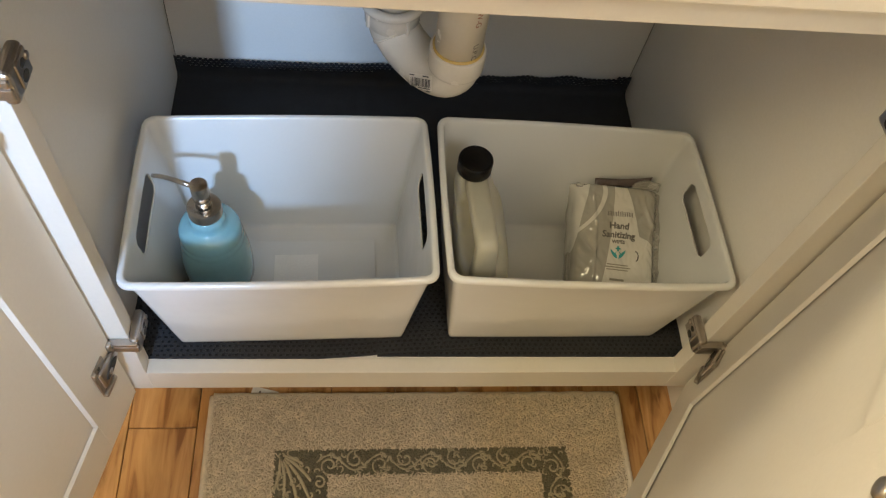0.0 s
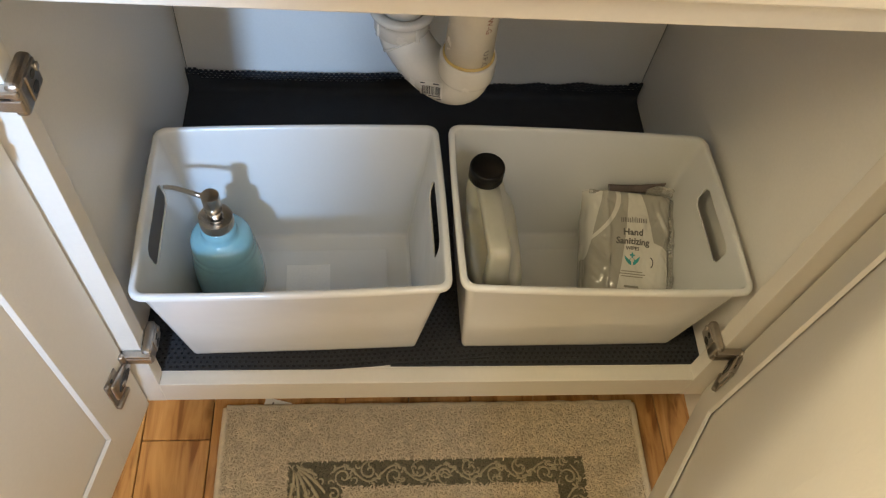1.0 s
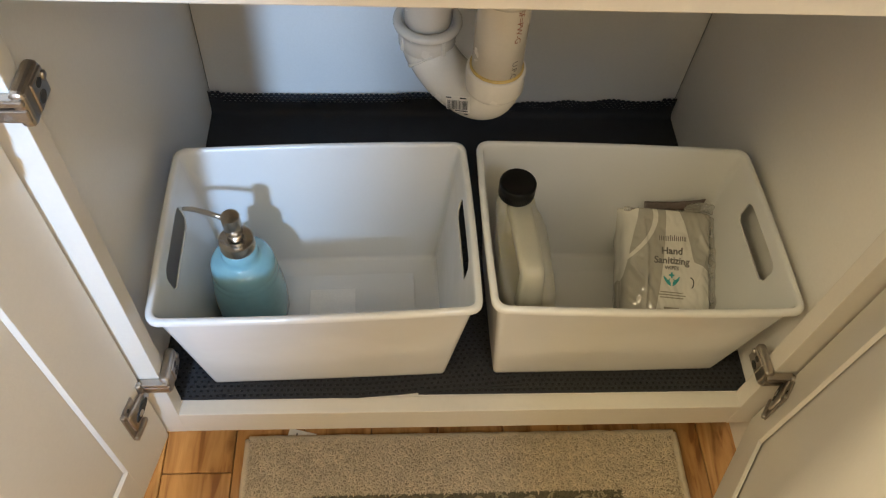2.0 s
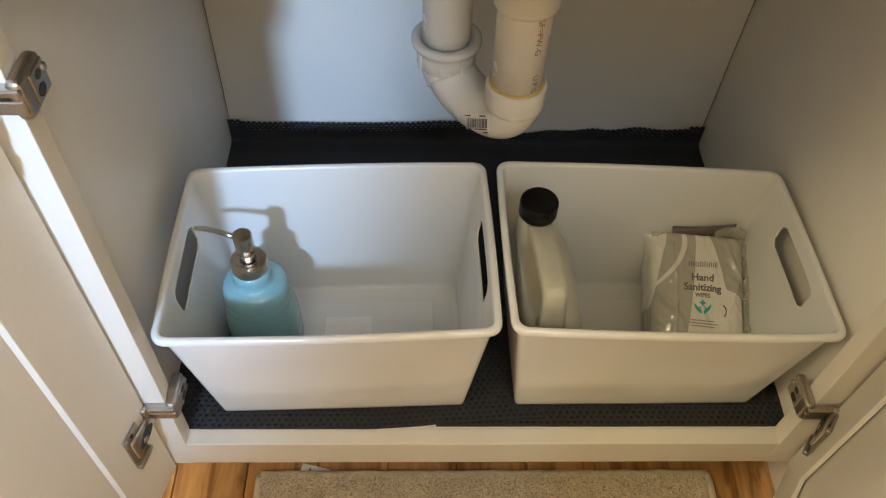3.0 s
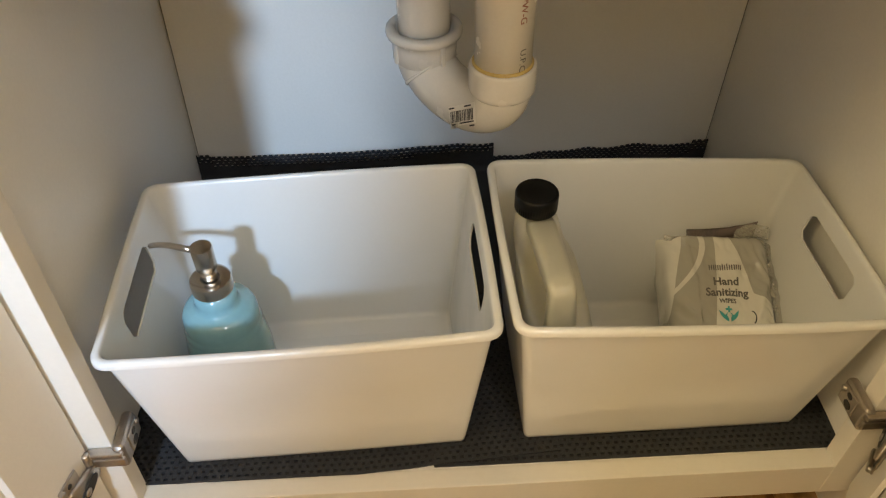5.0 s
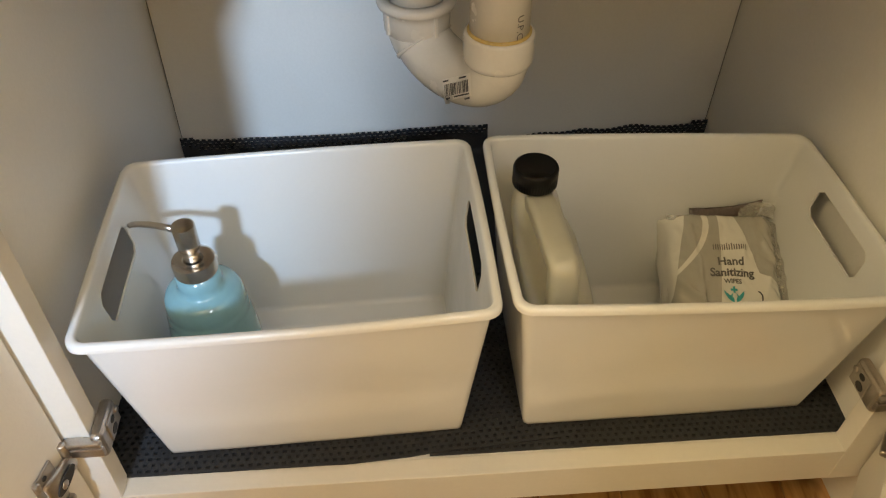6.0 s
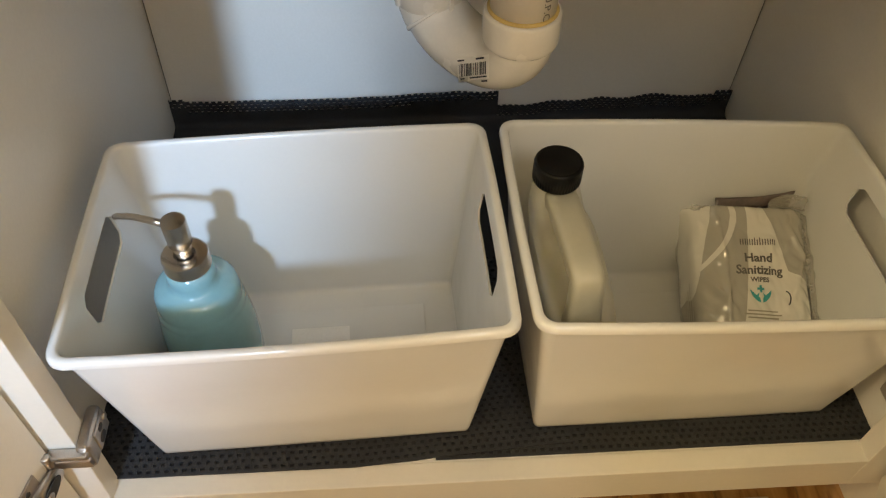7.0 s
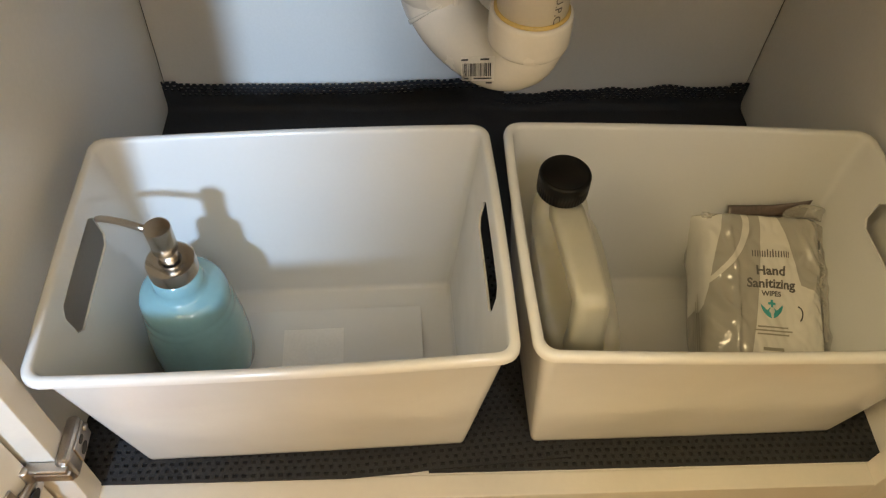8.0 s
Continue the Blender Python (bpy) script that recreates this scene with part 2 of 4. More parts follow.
def thicken(ob, t, offset=-1.0):
    m = ob.modifiers.new("thickness", "SOLIDIFY")
    m.thickness, m.offset = t, offset
    return ob


# ---- room ----
FLOOR = -0.125
# mostly unseen walls and ceiling, added to close the room and bounce light
room = [("wall_north", (-1.3, 0.347, 0.47, 0.57, FLOOR, 2.3)), ("wall_south", (-1.3, 0.347, -1.9, -1.8, FLOOR, 2.3)),
        ("wall_west", (-1.4, -1.3, -1.9, 0.57, FLOOR, 2.3)), ("wall_east", (0.347, 0.45, -1.9, 0.57, FLOOR, 2.3))]
for nm, b in room:
    tagged(part(nm, boxed(*b), WALLPAINT), "warm off-white painted bathroom wall", "wall", kind="structure")
tagged(part("ceiling", boxed(-1.4, 0.45, -1.9, 0.57, 2.3, 2.4), CEILPAINT), "white painted ceiling", "ceiling", kind="structure")
# near-black base keeps the gaps between the strips dark
floor = tagged(part("floor", boxed(-1.4, 0.45, -1.9, 0.57, FLOOR - 0.06, FLOOR - 0.012), RECESSDARK), "honey coloured wooden strip floor", "floor", kind="structure")

# ---- vanity cabinet ----
XL, XR, YB = -0.327, 0.320, 0.433      # inside faces
OL, OR = -0.3035, 0.306                 # opening
YF = -0.019                            # front of the face frame
SILL, RAIL, TOP = -0.044, 0.524, 0.69
vanity = thing("vanity_cabinet", "open cream-white painted bathroom vanity cabinet on a wooden floor", "cabinet", (0, 0, FLOOR))


def vpart(name, bm, mat, label="", parent=None, smooth=False):
    if parent is None:
        bmesh.ops.translate(bm, verts=bm.verts, vec=(0, 0, -FLOOR))
    return part(name, bm, mat, parent or vanity, label, smooth)


vpart("bottom_panel", boxed(XL, XR, 0.0, YB, -0.018, -0.0005), INSIDE, "pale laminate cabinet bottom")
vpart("side_panel", boxed(XL - 0.018, XL, 0.0, 0.465, SILL, TOP, 0.0006), INSIDE)
vpart("side_panel", boxed(XR, XR + 0.018, 0.0, 0.465, SILL, TOP, 0.0006), INSIDE)
vpart("back_panel", boxed(XL + 0.0006, XR - 0.0006, YB, YB + 0.012, -0.018, TOP), INSIDE)
vpart("stile", boxed(OL - 0.038, OL, YF, 0.0, SILL, TOP, 0.0007), PAINT)
vpart("stile", boxed(OR, OR + 0.036, YF, 0.0, SILL, TOP, 0.0007), PAINT)
vpart("bottom_rail", boxed(OL - 0.002, OR + 0.002, YF + 0.0004, 0.0, SILL, 0.0, 0.0008), PAINT)
vpart("top_rail", boxed(OL + 0.0003, OR - 0.0003, YF + 0.0004, 0.0, RAIL, TOP, 0.0014), PAINT)
vpart("drawer_front", boxed(-0.335, 0.336, YF - 0.021, YF - 0.001, 0.557, 0.685, 0.002), PAINT, "cream painted false drawer front")
vpart("toe_kick", boxed(XL, XR, 0.075, 0.09, FLOOR, -0.018), PAINT)
# seams of dark caulk in the back corners
for x in (XL + 0.0008, XR - 0.0008):
    vpart("corner_seam", boxed(x - 0.0003, x + 0.0002, YB - 0.0005, YB + 0.001, 0.0, TOP), GREYINK, "thin dark joint line")
# speck on the back panel
vpart("cable_clip", lathe([(0.0035, 0), (0.0035, 0.001), (0.002, 0.002)], 12), PAINT).matrix_basis = pose(0.276, YB, 0.030 - FLOOR, 90, 0, 0)

counter = thing("countertop", "pale stone vanity countertop on the cabinet", "countertop", (0, 0, TOP))
part("slab", boxed(-0.37, 0.345, -0.06, 0.47, 0.0, 0.03, 0.004), STONE, counter)
part("basin", lathe([(0.02, -0.115), (0.10, -0.105), (0.15, -0.06), (0.165, -0.001), (0.155, -0.001), (0.14, -0.055), (0.09, -0.095), (0.02, -0.105)], 40, False),
     STONE, counter, "underside of a round sink basin", True).location = (-0.04, 0.25, 0)


def door(hinge, along, normal, z0, z1, width, rail, low, knob, s=0.0026, gap=0.0009):
    """A frame-and-panel door seen from inside; along: from hinge to free edge, normal: out of the inner face."""
    m = Matrix(((along[0], normal[0], 0, hinge[0]), (along[1], normal[1], 0, hinge[1]), (0, 0, 1, 0 - FLOOR), (0, 0, 0, 1)))
    T, d = 0.019, 0.0034
    p0, p1, q0, q1 = rail, width - rail, low, z1 - rail

    def fin(name, bm, mat, parent, label="", smooth=False):
        bmesh.ops.transform(bm, matrix=m, verts=bm.verts)
        bmesh.ops.recalc_face_normals(bm, faces=bm.faces)
        return part(name, bm, mat, parent, label, smooth)
    bm = bmesh.new()
    # front lips, and a core set back so that the panel stands in a groove
    for y0_, y1_, c in ((-d, 0, 0.0), (-T, -d, 0.008)):
        e = 0.0005 if c == 0 else 0.0
        box(bm, 0, p0 - c, y0_, y1_, z0, z1, e)
        box(bm, p1 + c, width, y0_, y1_, z0, z1, e)
        box(bm, p0 - c, p1 + c, y0_, y1_, z0, q0 - c, e * 0.6)
        box(bm, p0 - c, p1 + c, y0_, y1_, q1 + c, z1, e * 0.6)
    leaf = fin("door", bm, PAINT, vanity, "open cream painted shaker cabinet door")
    fin("panel", boxed(p0 - 0.0075, p1 + 0.0075, -T + 0.004, -d - gap, q0 - 0.0075, q1 + 0.0075), PAINT, leaf)
    # sloping bead round the panel, with a thin slot between the two
    bm = bmesh.new()
    o = [(p0, q0), (p1, q0), (p1, q1), (p0, q1)]
    i = [(p0 + s, q0 + s), (p1 - s, q0 + s), (p1 - s, q1 - s), (p0 + s, q1 - s)]
    for k in range(4):
        a, b, c, e = o[k], o[(k + 1) % 4], i[(k + 1) % 4], i[k]
        top = [bm.verts.new((x, -0.0002, z)) for x, z in (a, b)]
        low_ = [bm.verts.new((x, -d, z)) for x, z in (c, e)]
        foot = [bm.verts.new((x, -d - 0.0001, z)) for x, z in (b, a)]
        bm.faces.new((*top, *low_))
        bm.faces.new((low_[0], foot[0], foot[1], low_[1]))
    fin("bead", bm, PAINT, leaf)
    if knob:
        bm = lathe([(0.0058, 0), (0.0058, 0.0015), (0.0048, 0.0030), (0.0018, 0.0034)], 20)
        bmesh.ops.transform(bm, matrix=pose(knob[0], 0, knob[1], -90, 0, 0), verts=bm.verts)
        fin("screw", bm, STEEL, leaf, "steel knob screw", True)
    return leaf, m


LH, LD, LN = (-0.3225, -0.0225), (-0.212, -0.977), (0.977, -0.212)
RH, RD, RN = (0.329, -0.0215), (-0.600, -0.800), (-0.800, 0.600)
_, ml = door(LH, LD, LN, -0.044, 0.545, 0.335, 0.066, 0.0235, None)
_, mr = door(RH, RD, RN, -0.028, 0.552, 0.355, 0.071, 0.056, (0.333, 0.521), 0.0026, 0.0016)


def hinge(side, z, m, dy=0.0):
    """Compact face-frame hinge: a clip round the stile's edge, two arms across it and a plate on the door."""
    e = OL if side < 0 else OR
    s = -side                     # towards the middle of the opening
    bm = bmesh.new()
    xs = sorted((e + s * 0.0003, e + s * 0.0102))
    box(bm, xs[0], xs[1], -0.024 + dy * 0.3, 0.013 + dy, z - 0.026, z + 0.001, 0.0040, 3)
    xs = sorted((e + s * 0.0095, e + s * 0.0114))
    box(bm, xs[0], xs[1], -0.012 + dy * 0.5, 0.010 + dy, z - 0.022, z - 0.002, 0.0009)
    body = vpart("hinge", bm, STEEL, "worn nickel-plated compact cabinet hinge", smooth=False)
    # arms across the front of the stile
    bm = bmesh.new()
    xs = sorted((e + s * 0.009, e - s * 0.019))
    box(bm, xs[0], xs[1], -0.0275, YF - 0.0006, z - 0.0075, z - 0.0025, 0.0012)
    xs = sorted((e + s * 0.009, e - s * 0.016))
    box(bm, xs[0], xs[1], -0.0265, YF - 0.0006, z - 0.0205, z - 0.0105, 0.0012)
    bmesh.ops.translate(bm, verts=bm.verts, vec=(0, 0, -FLOOR))
    part("arm", bm, STEEL, body)
    bm = lathe([(0.0034, -0.010), (0.0034, 0.010), (0.0026, 0.011)], 14)
    bmesh.ops.transform(bm, matrix=pose(e - s * 0.0185, -0.0268, z - 0.0115 - FLOOR), verts=bm.verts)
    part("pin", bm, STEEL, body, smooth=True)
    # black discs on the clip, the shade of its screw slots put in colour
    for yy, zz, r in ((-0.002, -0.007, 0.0028), (-0.004, -0.016, 0.0038)):
        bm = lathe([(r, 0), (r, 0.0006)], 16)
        bmesh.ops.scale(bm, vec=(1, 1.3, 1), verts=bm.verts)
        bmesh.ops.transform(bm, matrix=pose(e + s * 0.0112, yy + dy * 0.7, z + zz - FLOOR, 0, 90 * s, 0), verts=bm.verts)
        part("screw_hole", bm, RECESSDARK, body)
    bm = lathe([(0.0030, 0), (0.0030, 0.0012), (0.0018, 0.002)], 14)
    bmesh.ops.transform(bm, matrix=pose(e + s * 0.0110, 0.0075 + dy, z - 0.008 - FLOOR, 0, 90 * s, 0), verts=bm.verts)
    part("screw", bm, STEEL, body, smooth=True)
    # upright plate on the door: two screw tabs and a domed cup between them
    z += 0.006 if side > 0 else 0.0
    tilt = pose(0.0, 0, z, 0, 0, 0)
    bm = bmesh.new()
    box(bm, 0.018, 0.041, 0.0004, 0.0026, -0.050, 0.003, 0.0010)
    box(bm, 0.017, 0.041, 0.0015, 0.0066, -0.0505, -0.0440, 0.0022, 3)
    box(bm, 0.036, 0.0412, 0.0015, 0.0052, -0.006, 0.0032, 0.0018, 3)
    bmesh.ops.transform(bm, matrix=m @ tilt, verts=bm.verts)
    bmesh.ops.recalc_face_normals(bm, faces=bm.faces)
    part("plate", bm, STEEL, body)
    bm = bmesh.new()
    box(bm, -0.001, 0.036, 0.0010, 0.0062, -0.0400, -0.0080, 0.0026, 3)
    for v in bm.verts:
        k = min(1.0, max(0.0, v.co.x / 0.016))
        v.co.z = -0.0225 + (v.co.z + 0.0240) * (0.42 + 0.58 * k)
        v.co.y *= 0.75 + 0.25 * k
    bmesh.ops.transform(bm, matrix=m @ tilt, verts=bm.verts)
    bmesh.ops.recalc_face_normals(bm, faces=bm.faces)
    part("cup", bm, STEEL, body, "domed hinge cup", True)
    # black disc for the cup's slot, its shade painted on, with the spring's screw in it
    bm = lathe([(0.0060, 0.0), (0.0060, 0.0007)], 20)
    bmesh.ops.scale(bm, vec=(2.1, 1, 1), verts=bm.verts)
    bmesh.ops.transform(bm, matrix=m @ pose(0.0185, 0.0060, z - 0.0240, -90, 12, 0), verts=bm.verts)
    bmesh.ops.recalc_face_normals(bm, faces=bm.faces)
    part("slot", bm, RECESSDARK, body)
    bm = lathe([(0.0036, 0.0), (0.0036, 0.0009), (0.0020, 0.0014)], 16)
    bmesh.ops.transform(bm, matrix=m @ pose(0.0215, 0.0064, z - 0.0245, -90, 0, 0), verts=bm.verts)
    bmesh.ops.recalc_face_normals(bm, faces=bm.faces)
    part("screw", bm, STEEL, body, smooth=True)
    # black disc painted as the shade of the tab's screw hole
    bm = lathe([(0.0022, 0.0), (0.0022, 0.0006)], 12)
    bmesh.ops.transform(bm, matrix=m @ pose(0.030, 0.0026, z - 0.0025, -90, 0, 0), verts=bm.verts)
    bmesh.ops.recalc_face_normals(bm, faces=bm.faces)
    part("screw_hole", bm, RECESSDARK, body)


hinge(-1, 0.094, ml)
hinge(1, 0.091, mr)
hinge(-1, 0.465, ml, -0.006)
hinge(1, 0.450, mr, -0.006)


# the whole carcass is sheared a little to the east to fit the camera's view
VIEW_SHEAR = 0.022
for ob in vanity.children_recursive:
    if ob.name.split(".")[0] in ("bottom_panel", "bottom_rail", "cable_clip", "toe_kick"):
        continue
    for v in ob.data.vertices:
        v.co.x += VIEW_SHEAR * (v.co.z + FLOOR)


# ---- grip liner ----
def liner(name, x0, x1, y0, lift, back, label, front=None, seed=0, skew=0.0):
    """Open-weave foam liner: staggered holes, curling up the back panel by the height back(x)."""
    px, py = 0.0071, 0.0055
    nx = int((x1 - x0) / px)
    base = [0.0, 0.0014, 0.0021, 0.0050, 0.0057]
    xs = [i * px + b for i in range(nx) for b in base] + [nx * px]
    length = (YB - 0.004) - y0 + 0.045
    ny = int(length / py)
    ys = [j * py + b for j in range(ny) for b in (0.0, 0.0026)] + [ny * py]
    verts, faces = [], []
    flat = (YB - 0.006) - y0
    r = 0.010
    for y in ys:
        for x in xs:
            X = x0 + x
            n1 = noise.noise((X * 14 + seed, y * 14, 0)) * 0.0008
            n2 = noise.noise((X * 45 + seed, y * 45, 5)) * 0.0003
            wob = noise.noise((y * 7 + seed, 3.0, 0)) * 0.004 * (1 if x < px or x > (nx - 1) * px else 0)
            fx = front(X) if front else 0.0
            Y = y0 + fx + y * (1 - fx / length)
            s = (Y - y0) - (flat - r)
            z = lift(X, Y) + abs(n1) + n2
            if s > 0:
                # roll up the back panel; the height left over is squeezed to suit the edge
                h = max(0.0, s) * (back(X) + 0.004) / 0.052
                a = min(h / r, math.pi / 2)
                Y = y0 + flat - r + r * math.sin(a)
                z += r * (1 - math.cos(a)) + max(0.0, h - r * math.pi / 2)
                Y += min(0.0, -abs(n1) * 1.5)
            verts.append((X + wob + skew * (Y - y0), Y, z))
    W = len(xs)
    for j in range(len(ys) - 1):
        for i in range(W - 1):
            k, row = i % 5, j // 2
            # holes left out towards the back, where shade would hide them
            up = (ys[j] - (flat - r)) * (back(x0 + xs[i]) + 0.004) / 0.052
            hole = ((up < 0 and ys[j] < 0.21) or up > back(x0 + xs[i]) - 0.010) and j % 2 == 1 and ((row % 2 == 0 and k in (1, 2)) or (row % 2 == 1 and k in (4, 0) and 0 < i < W - 2))
            if not hole:
                a = j * W + i
                faces.append((a, a + 1, a + W + 1, a + W))
    ob = raw(name, verts, faces, MAT)
    thicken(ob, 0.0016, 1.0)
    # added black sheet under the flat part, so that the holes look shaded
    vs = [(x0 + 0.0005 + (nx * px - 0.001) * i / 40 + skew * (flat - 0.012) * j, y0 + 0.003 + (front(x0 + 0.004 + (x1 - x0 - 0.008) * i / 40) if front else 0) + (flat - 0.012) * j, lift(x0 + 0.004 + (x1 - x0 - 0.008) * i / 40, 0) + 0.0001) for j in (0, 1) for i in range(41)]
    raw("under_layer", vs, [(i, i + 1, i + 42, i + 41) for i in range(40)], HOLESHADE, ob, "added black sheet darkening the holes")
    return tagged(ob, label, "shelf liner")


def edge_left(x):
    return 0.0365 + 0.0035 * max(0.0, min(1.0, (x + 0.12) / 0.15)) + 0.0022 * noise.noise((x * 30, 1, 0)) + (0.003 if x < -0.29 else 0)


def edge_right(x):
    return 0.0205 + 0.0085 * max(0.0, min(1.0, (x - 0.075) / 0.09)) + 0.005 * noise.noise((x * 24, 9, 0)) + (0.004 if x > 0.30 else 0)


def front_left(x):
    # the front edge runs back from the sill near the overlap
    return 0.0046 * max(0.0, x + 0.115) / 0.07


liner("grip_liner", -0.0500, 0.3200, 0.0008, lambda x, y: 0.0006, edge_right, "black open-weave foam grip liner on the cabinet bottom", seed=4)
liner("grip_liner", -0.3255, 0.068, -0.0018, lambda x, y: 0.0006 + 0.0019 * min(1, max(0, (x + 0.065) / 0.02)), edge_left,
      "black open-weave foam grip liner overlapping its neighbour", front_left, seed=11, skew=-0.045)


# ---- bins ----
def bin_thing(m, label, sticker, drop=0.0, sag=0.0, lean=0.0, seed=0.0, tall=1.0):
    """sag: the rim's slope from one end to the other; lean: how far the foot stands to the east of the mouth; tall: a
    factor on its height. All three are set to fit the camera's view.
    """
    W, D, H = 0.1440, 0.0972, 0.177           # half sizes of the mouth inside the lip
    w, d = 0.1235, 0.0775                    # half sizes of the foot
    root = thing("storage_bin", label, "storage bin", group="bins in the cabinet")
    root.matrix_basis = m
    hy, z0, z1, cr = 0.0435, 0.130 - drop, 0.160 - drop, 0.006
    levels = [0.0025, 0.006, 0.03, 0.055, 0.08, 0.105, z0 - 0.008, z0, z0 + cr, z1 - cr, z1, 0.167, 0.1735]

    def ring(hw, hd, r, bow, z):
        pts = []
        long_ = [-hw + r + (2 * hw - 2 * r) * k / 10 for k in range(11)]
        side = [-hd + r, -hy - 0.008, -hy, -hy + cr, -0.015, 0.0, 0.015, hy - cr, hy, hy + 0.008, hd - r]
        arc = [math.pi / 2 * k / 6 for k in range(1, 6)]
        b = lambda t: bow * (1 - t * t)
        for x in long_:
            pts.append((x, -hd - b(x / hw), z))
        for a in arc:
            pts.append((hw - r + r * math.sin(a), -hd + r - r * math.cos(a), z))
        for y in side:
            pts.append((hw + b(y / hd) * 0.6, y, z))
        for a in arc:
            pts.append((hw - r + r * math.cos(a), hd - r + r * math.sin(a), z))
        for x in reversed(long_):
            pts.append((x, hd + b(x / hw), z))
        for a in arc:
            pts.append((-hw + r - r * math.sin(a), hd - r + r * math.cos(a), z))
        for y in reversed(side):
            pts.append((-hw - b(y / hd) * 0.6, y, z))
        for a in arc:
            pts.append((-hw + r - r * math.cos(a), -hd + r - r * math.sin(a), z))
        return pts
    bm = bmesh.new()
    rings = []
    for z in levels:
        t = z / H
        rings.append(([bm.verts.new(p) for p in ring(w + (W - w) * t, d + (D - d) * t, 0.003 + 0.005 * t, 0.0005 + 0.0022 * t, z)], z))
    for out, z in ((0.0003, 0.1758), (0.0012, 0.1768), (0.0032, 0.1771), (0.0050, 0.1766), (0.0062, 0.1752), (0.0066, 0.1738), (0.0067, 0.1712)):
        rings.append(([bm.verts.new(p) for p in ring(W + out, D + out, 0.008 + out * 0.6, 0.0026, z)], z))
    N = len(rings[0][0])
    s0 = 11 + 5                                # first vertex of the east side
    s1 = s0 + 11 + 5 + 11 + 5                  # of the west side
    for (a, za), (b, zb) in zip(rings, rings[1:]):
        for i in range(N):
            j = (i + 1) % N
            k = i - s0 if s0 <= i < s0 + 10 else i - s1 if s1 <= i < s1 + 10 else -1
            if 2 <= k <= 7 and zb <= z1 + 1e-6 and za >= z0 - 1e-6:
                lo, hi = za < z0 + 1e-6, zb > z1 - 1e-6
                if k in (2, 7) and (lo or hi):
                    # rounded corner of the grip hole
                    if k == 2 and lo:
                        bm.faces.new((a[i], a[j], b[i]))
                    elif k == 7 and lo:
                        bm.faces.new((a[i], a[j], b[j]))
                    elif k == 2:
                        bm.faces.new((a[i], b[j], b[i]))
                    else:
                        bm.faces.new((a[j], b[j], b[i]))
                continue
            bm.faces.new((a[i], a[j], b[j], b[i]))
    # foot: rounded edge into a base with a raised field
    inner = [bm.verts.new(p) for p in ring(w - 0.003, d - 0.003, 0.002, 0.0005, 0.0)]
    a, b = inner, rings[0][0]
    for i in range(N):
        bm.faces.new((a[i], a[(i + 1) % N], b[(i + 1) % N], b[i]))
    bm.faces.new(inner[::-1])
    for v in bm.verts:
        v.co.z = v.co.z * tall - sag * v.co.x * v.co.z / H
        if v.co.y < -0.06 and abs(v.co.x) < w and v.co.z < 0.168:
            # the moulded front is slightly wavy
            v.co.y += 0.0050 * math.sin(math.pi * v.co.z / H) * noise.noise((v.co.x * 17 + seed, v.co.z * 8, seed))
        v.co.x += lean * max(0.0, 1 - v.co.z / H)
    bmesh.ops.recalc_face_normals(bm, faces=bm.faces)
    body = thicken(part("body", bm, BIN, root, smooth=True), 0.0016, -1.0)
    split = body.modifiers.new("crisp_edges", "EDGE_SPLIT")
    split.split_angle = radians(50)
    # raised field on the bottom
    bm = boxed(-0.083, 0.096, -0.058, 0.054, 0.0020, 0.00255, 0.0003)
    part("base_field", bm, BIN, root)
    if sticker:
        part("sticker", boxed(-0.025, 0.027, -0.018, 0.034, 0.00262, 0.0028), STICKER, root, "pale square sticker")
    # vent dots under the lip at the end
    for k in range(4):
        bm = lathe([(0.0011, 0), (0.0011, 0.0006)], 8)
        zz = 0.110 + 0.016 * k
        t = zz / H
        bmesh.ops.transform(bm, matrix=pose(-(w + (W - w) * t) - 0.0014, -0.066, zz, 0, -90, 0), verts=bm.verts)
        part("dimple", bm, STICKER, root)
    return root


bin_thing(pose(-0.1478, 0.0990, 0.0040, 0, -0.3, 1.6), "white plastic storage bin holding a soap dispenser, on the liner", True, 0.0, -0.010, 0.0, 2.3)
bin_thing(pose(0.1607, 0.1040, 0.0045, 0, 0.4, 0.75), "white plastic storage bin holding a jug and wipes, on the liner", False, 0.0, 0.046, -0.0035, 7.1, 0.982)

# ---- soap dispenser ----
pump = thing("soap_dispenser", "teal glazed ceramic soap dispenser with a nickel pump, in the bin", "soap dispenser", (-0.2335, 0.105, 0.0085))
part("bottle", lathe([(0.030, 0.0), (0.036, 0.002), (0.0385, 0.008), (0.0393, 0.03), (0.0386, 0.050), (0.0370, 0.066), (0.0352, 0.078), (0.0345, 0.0815), (0.0349, 0.0835),
                      (0.0339, 0.0868), (0.0333, 0.0890), (0.0337, 0.0912), (0.0331, 0.0965), (0.0322, 0.1012), (0.0301, 0.1048), (0.0262, 0.1074), (0.0215, 0.1091),
                      (0.0196, 0.1108), (0.0184, 0.116), (0.0180, 0.1275)], 64), CERAMIC, pump, "teal glazed bottle", True)
crisp(part("collar", lathe([(0.0172, 0.1276), (0.0178, 0.1282), (0.0178, 0.1385), (0.0172, 0.1398), (0.0160, 0.1403), (0.0084, 0.1403), (0.0078, 0.1398), (0.0076, 0.1360)], 48), CHROME, pump, "", True))
crisp(part("stem", lathe([(0.0066, 0.138), (0.0066, 0.1460), (0.0060, 0.1466), (0.0048, 0.1475), (0.0048, 0.159)], 32), CHROME, pump, "", True))
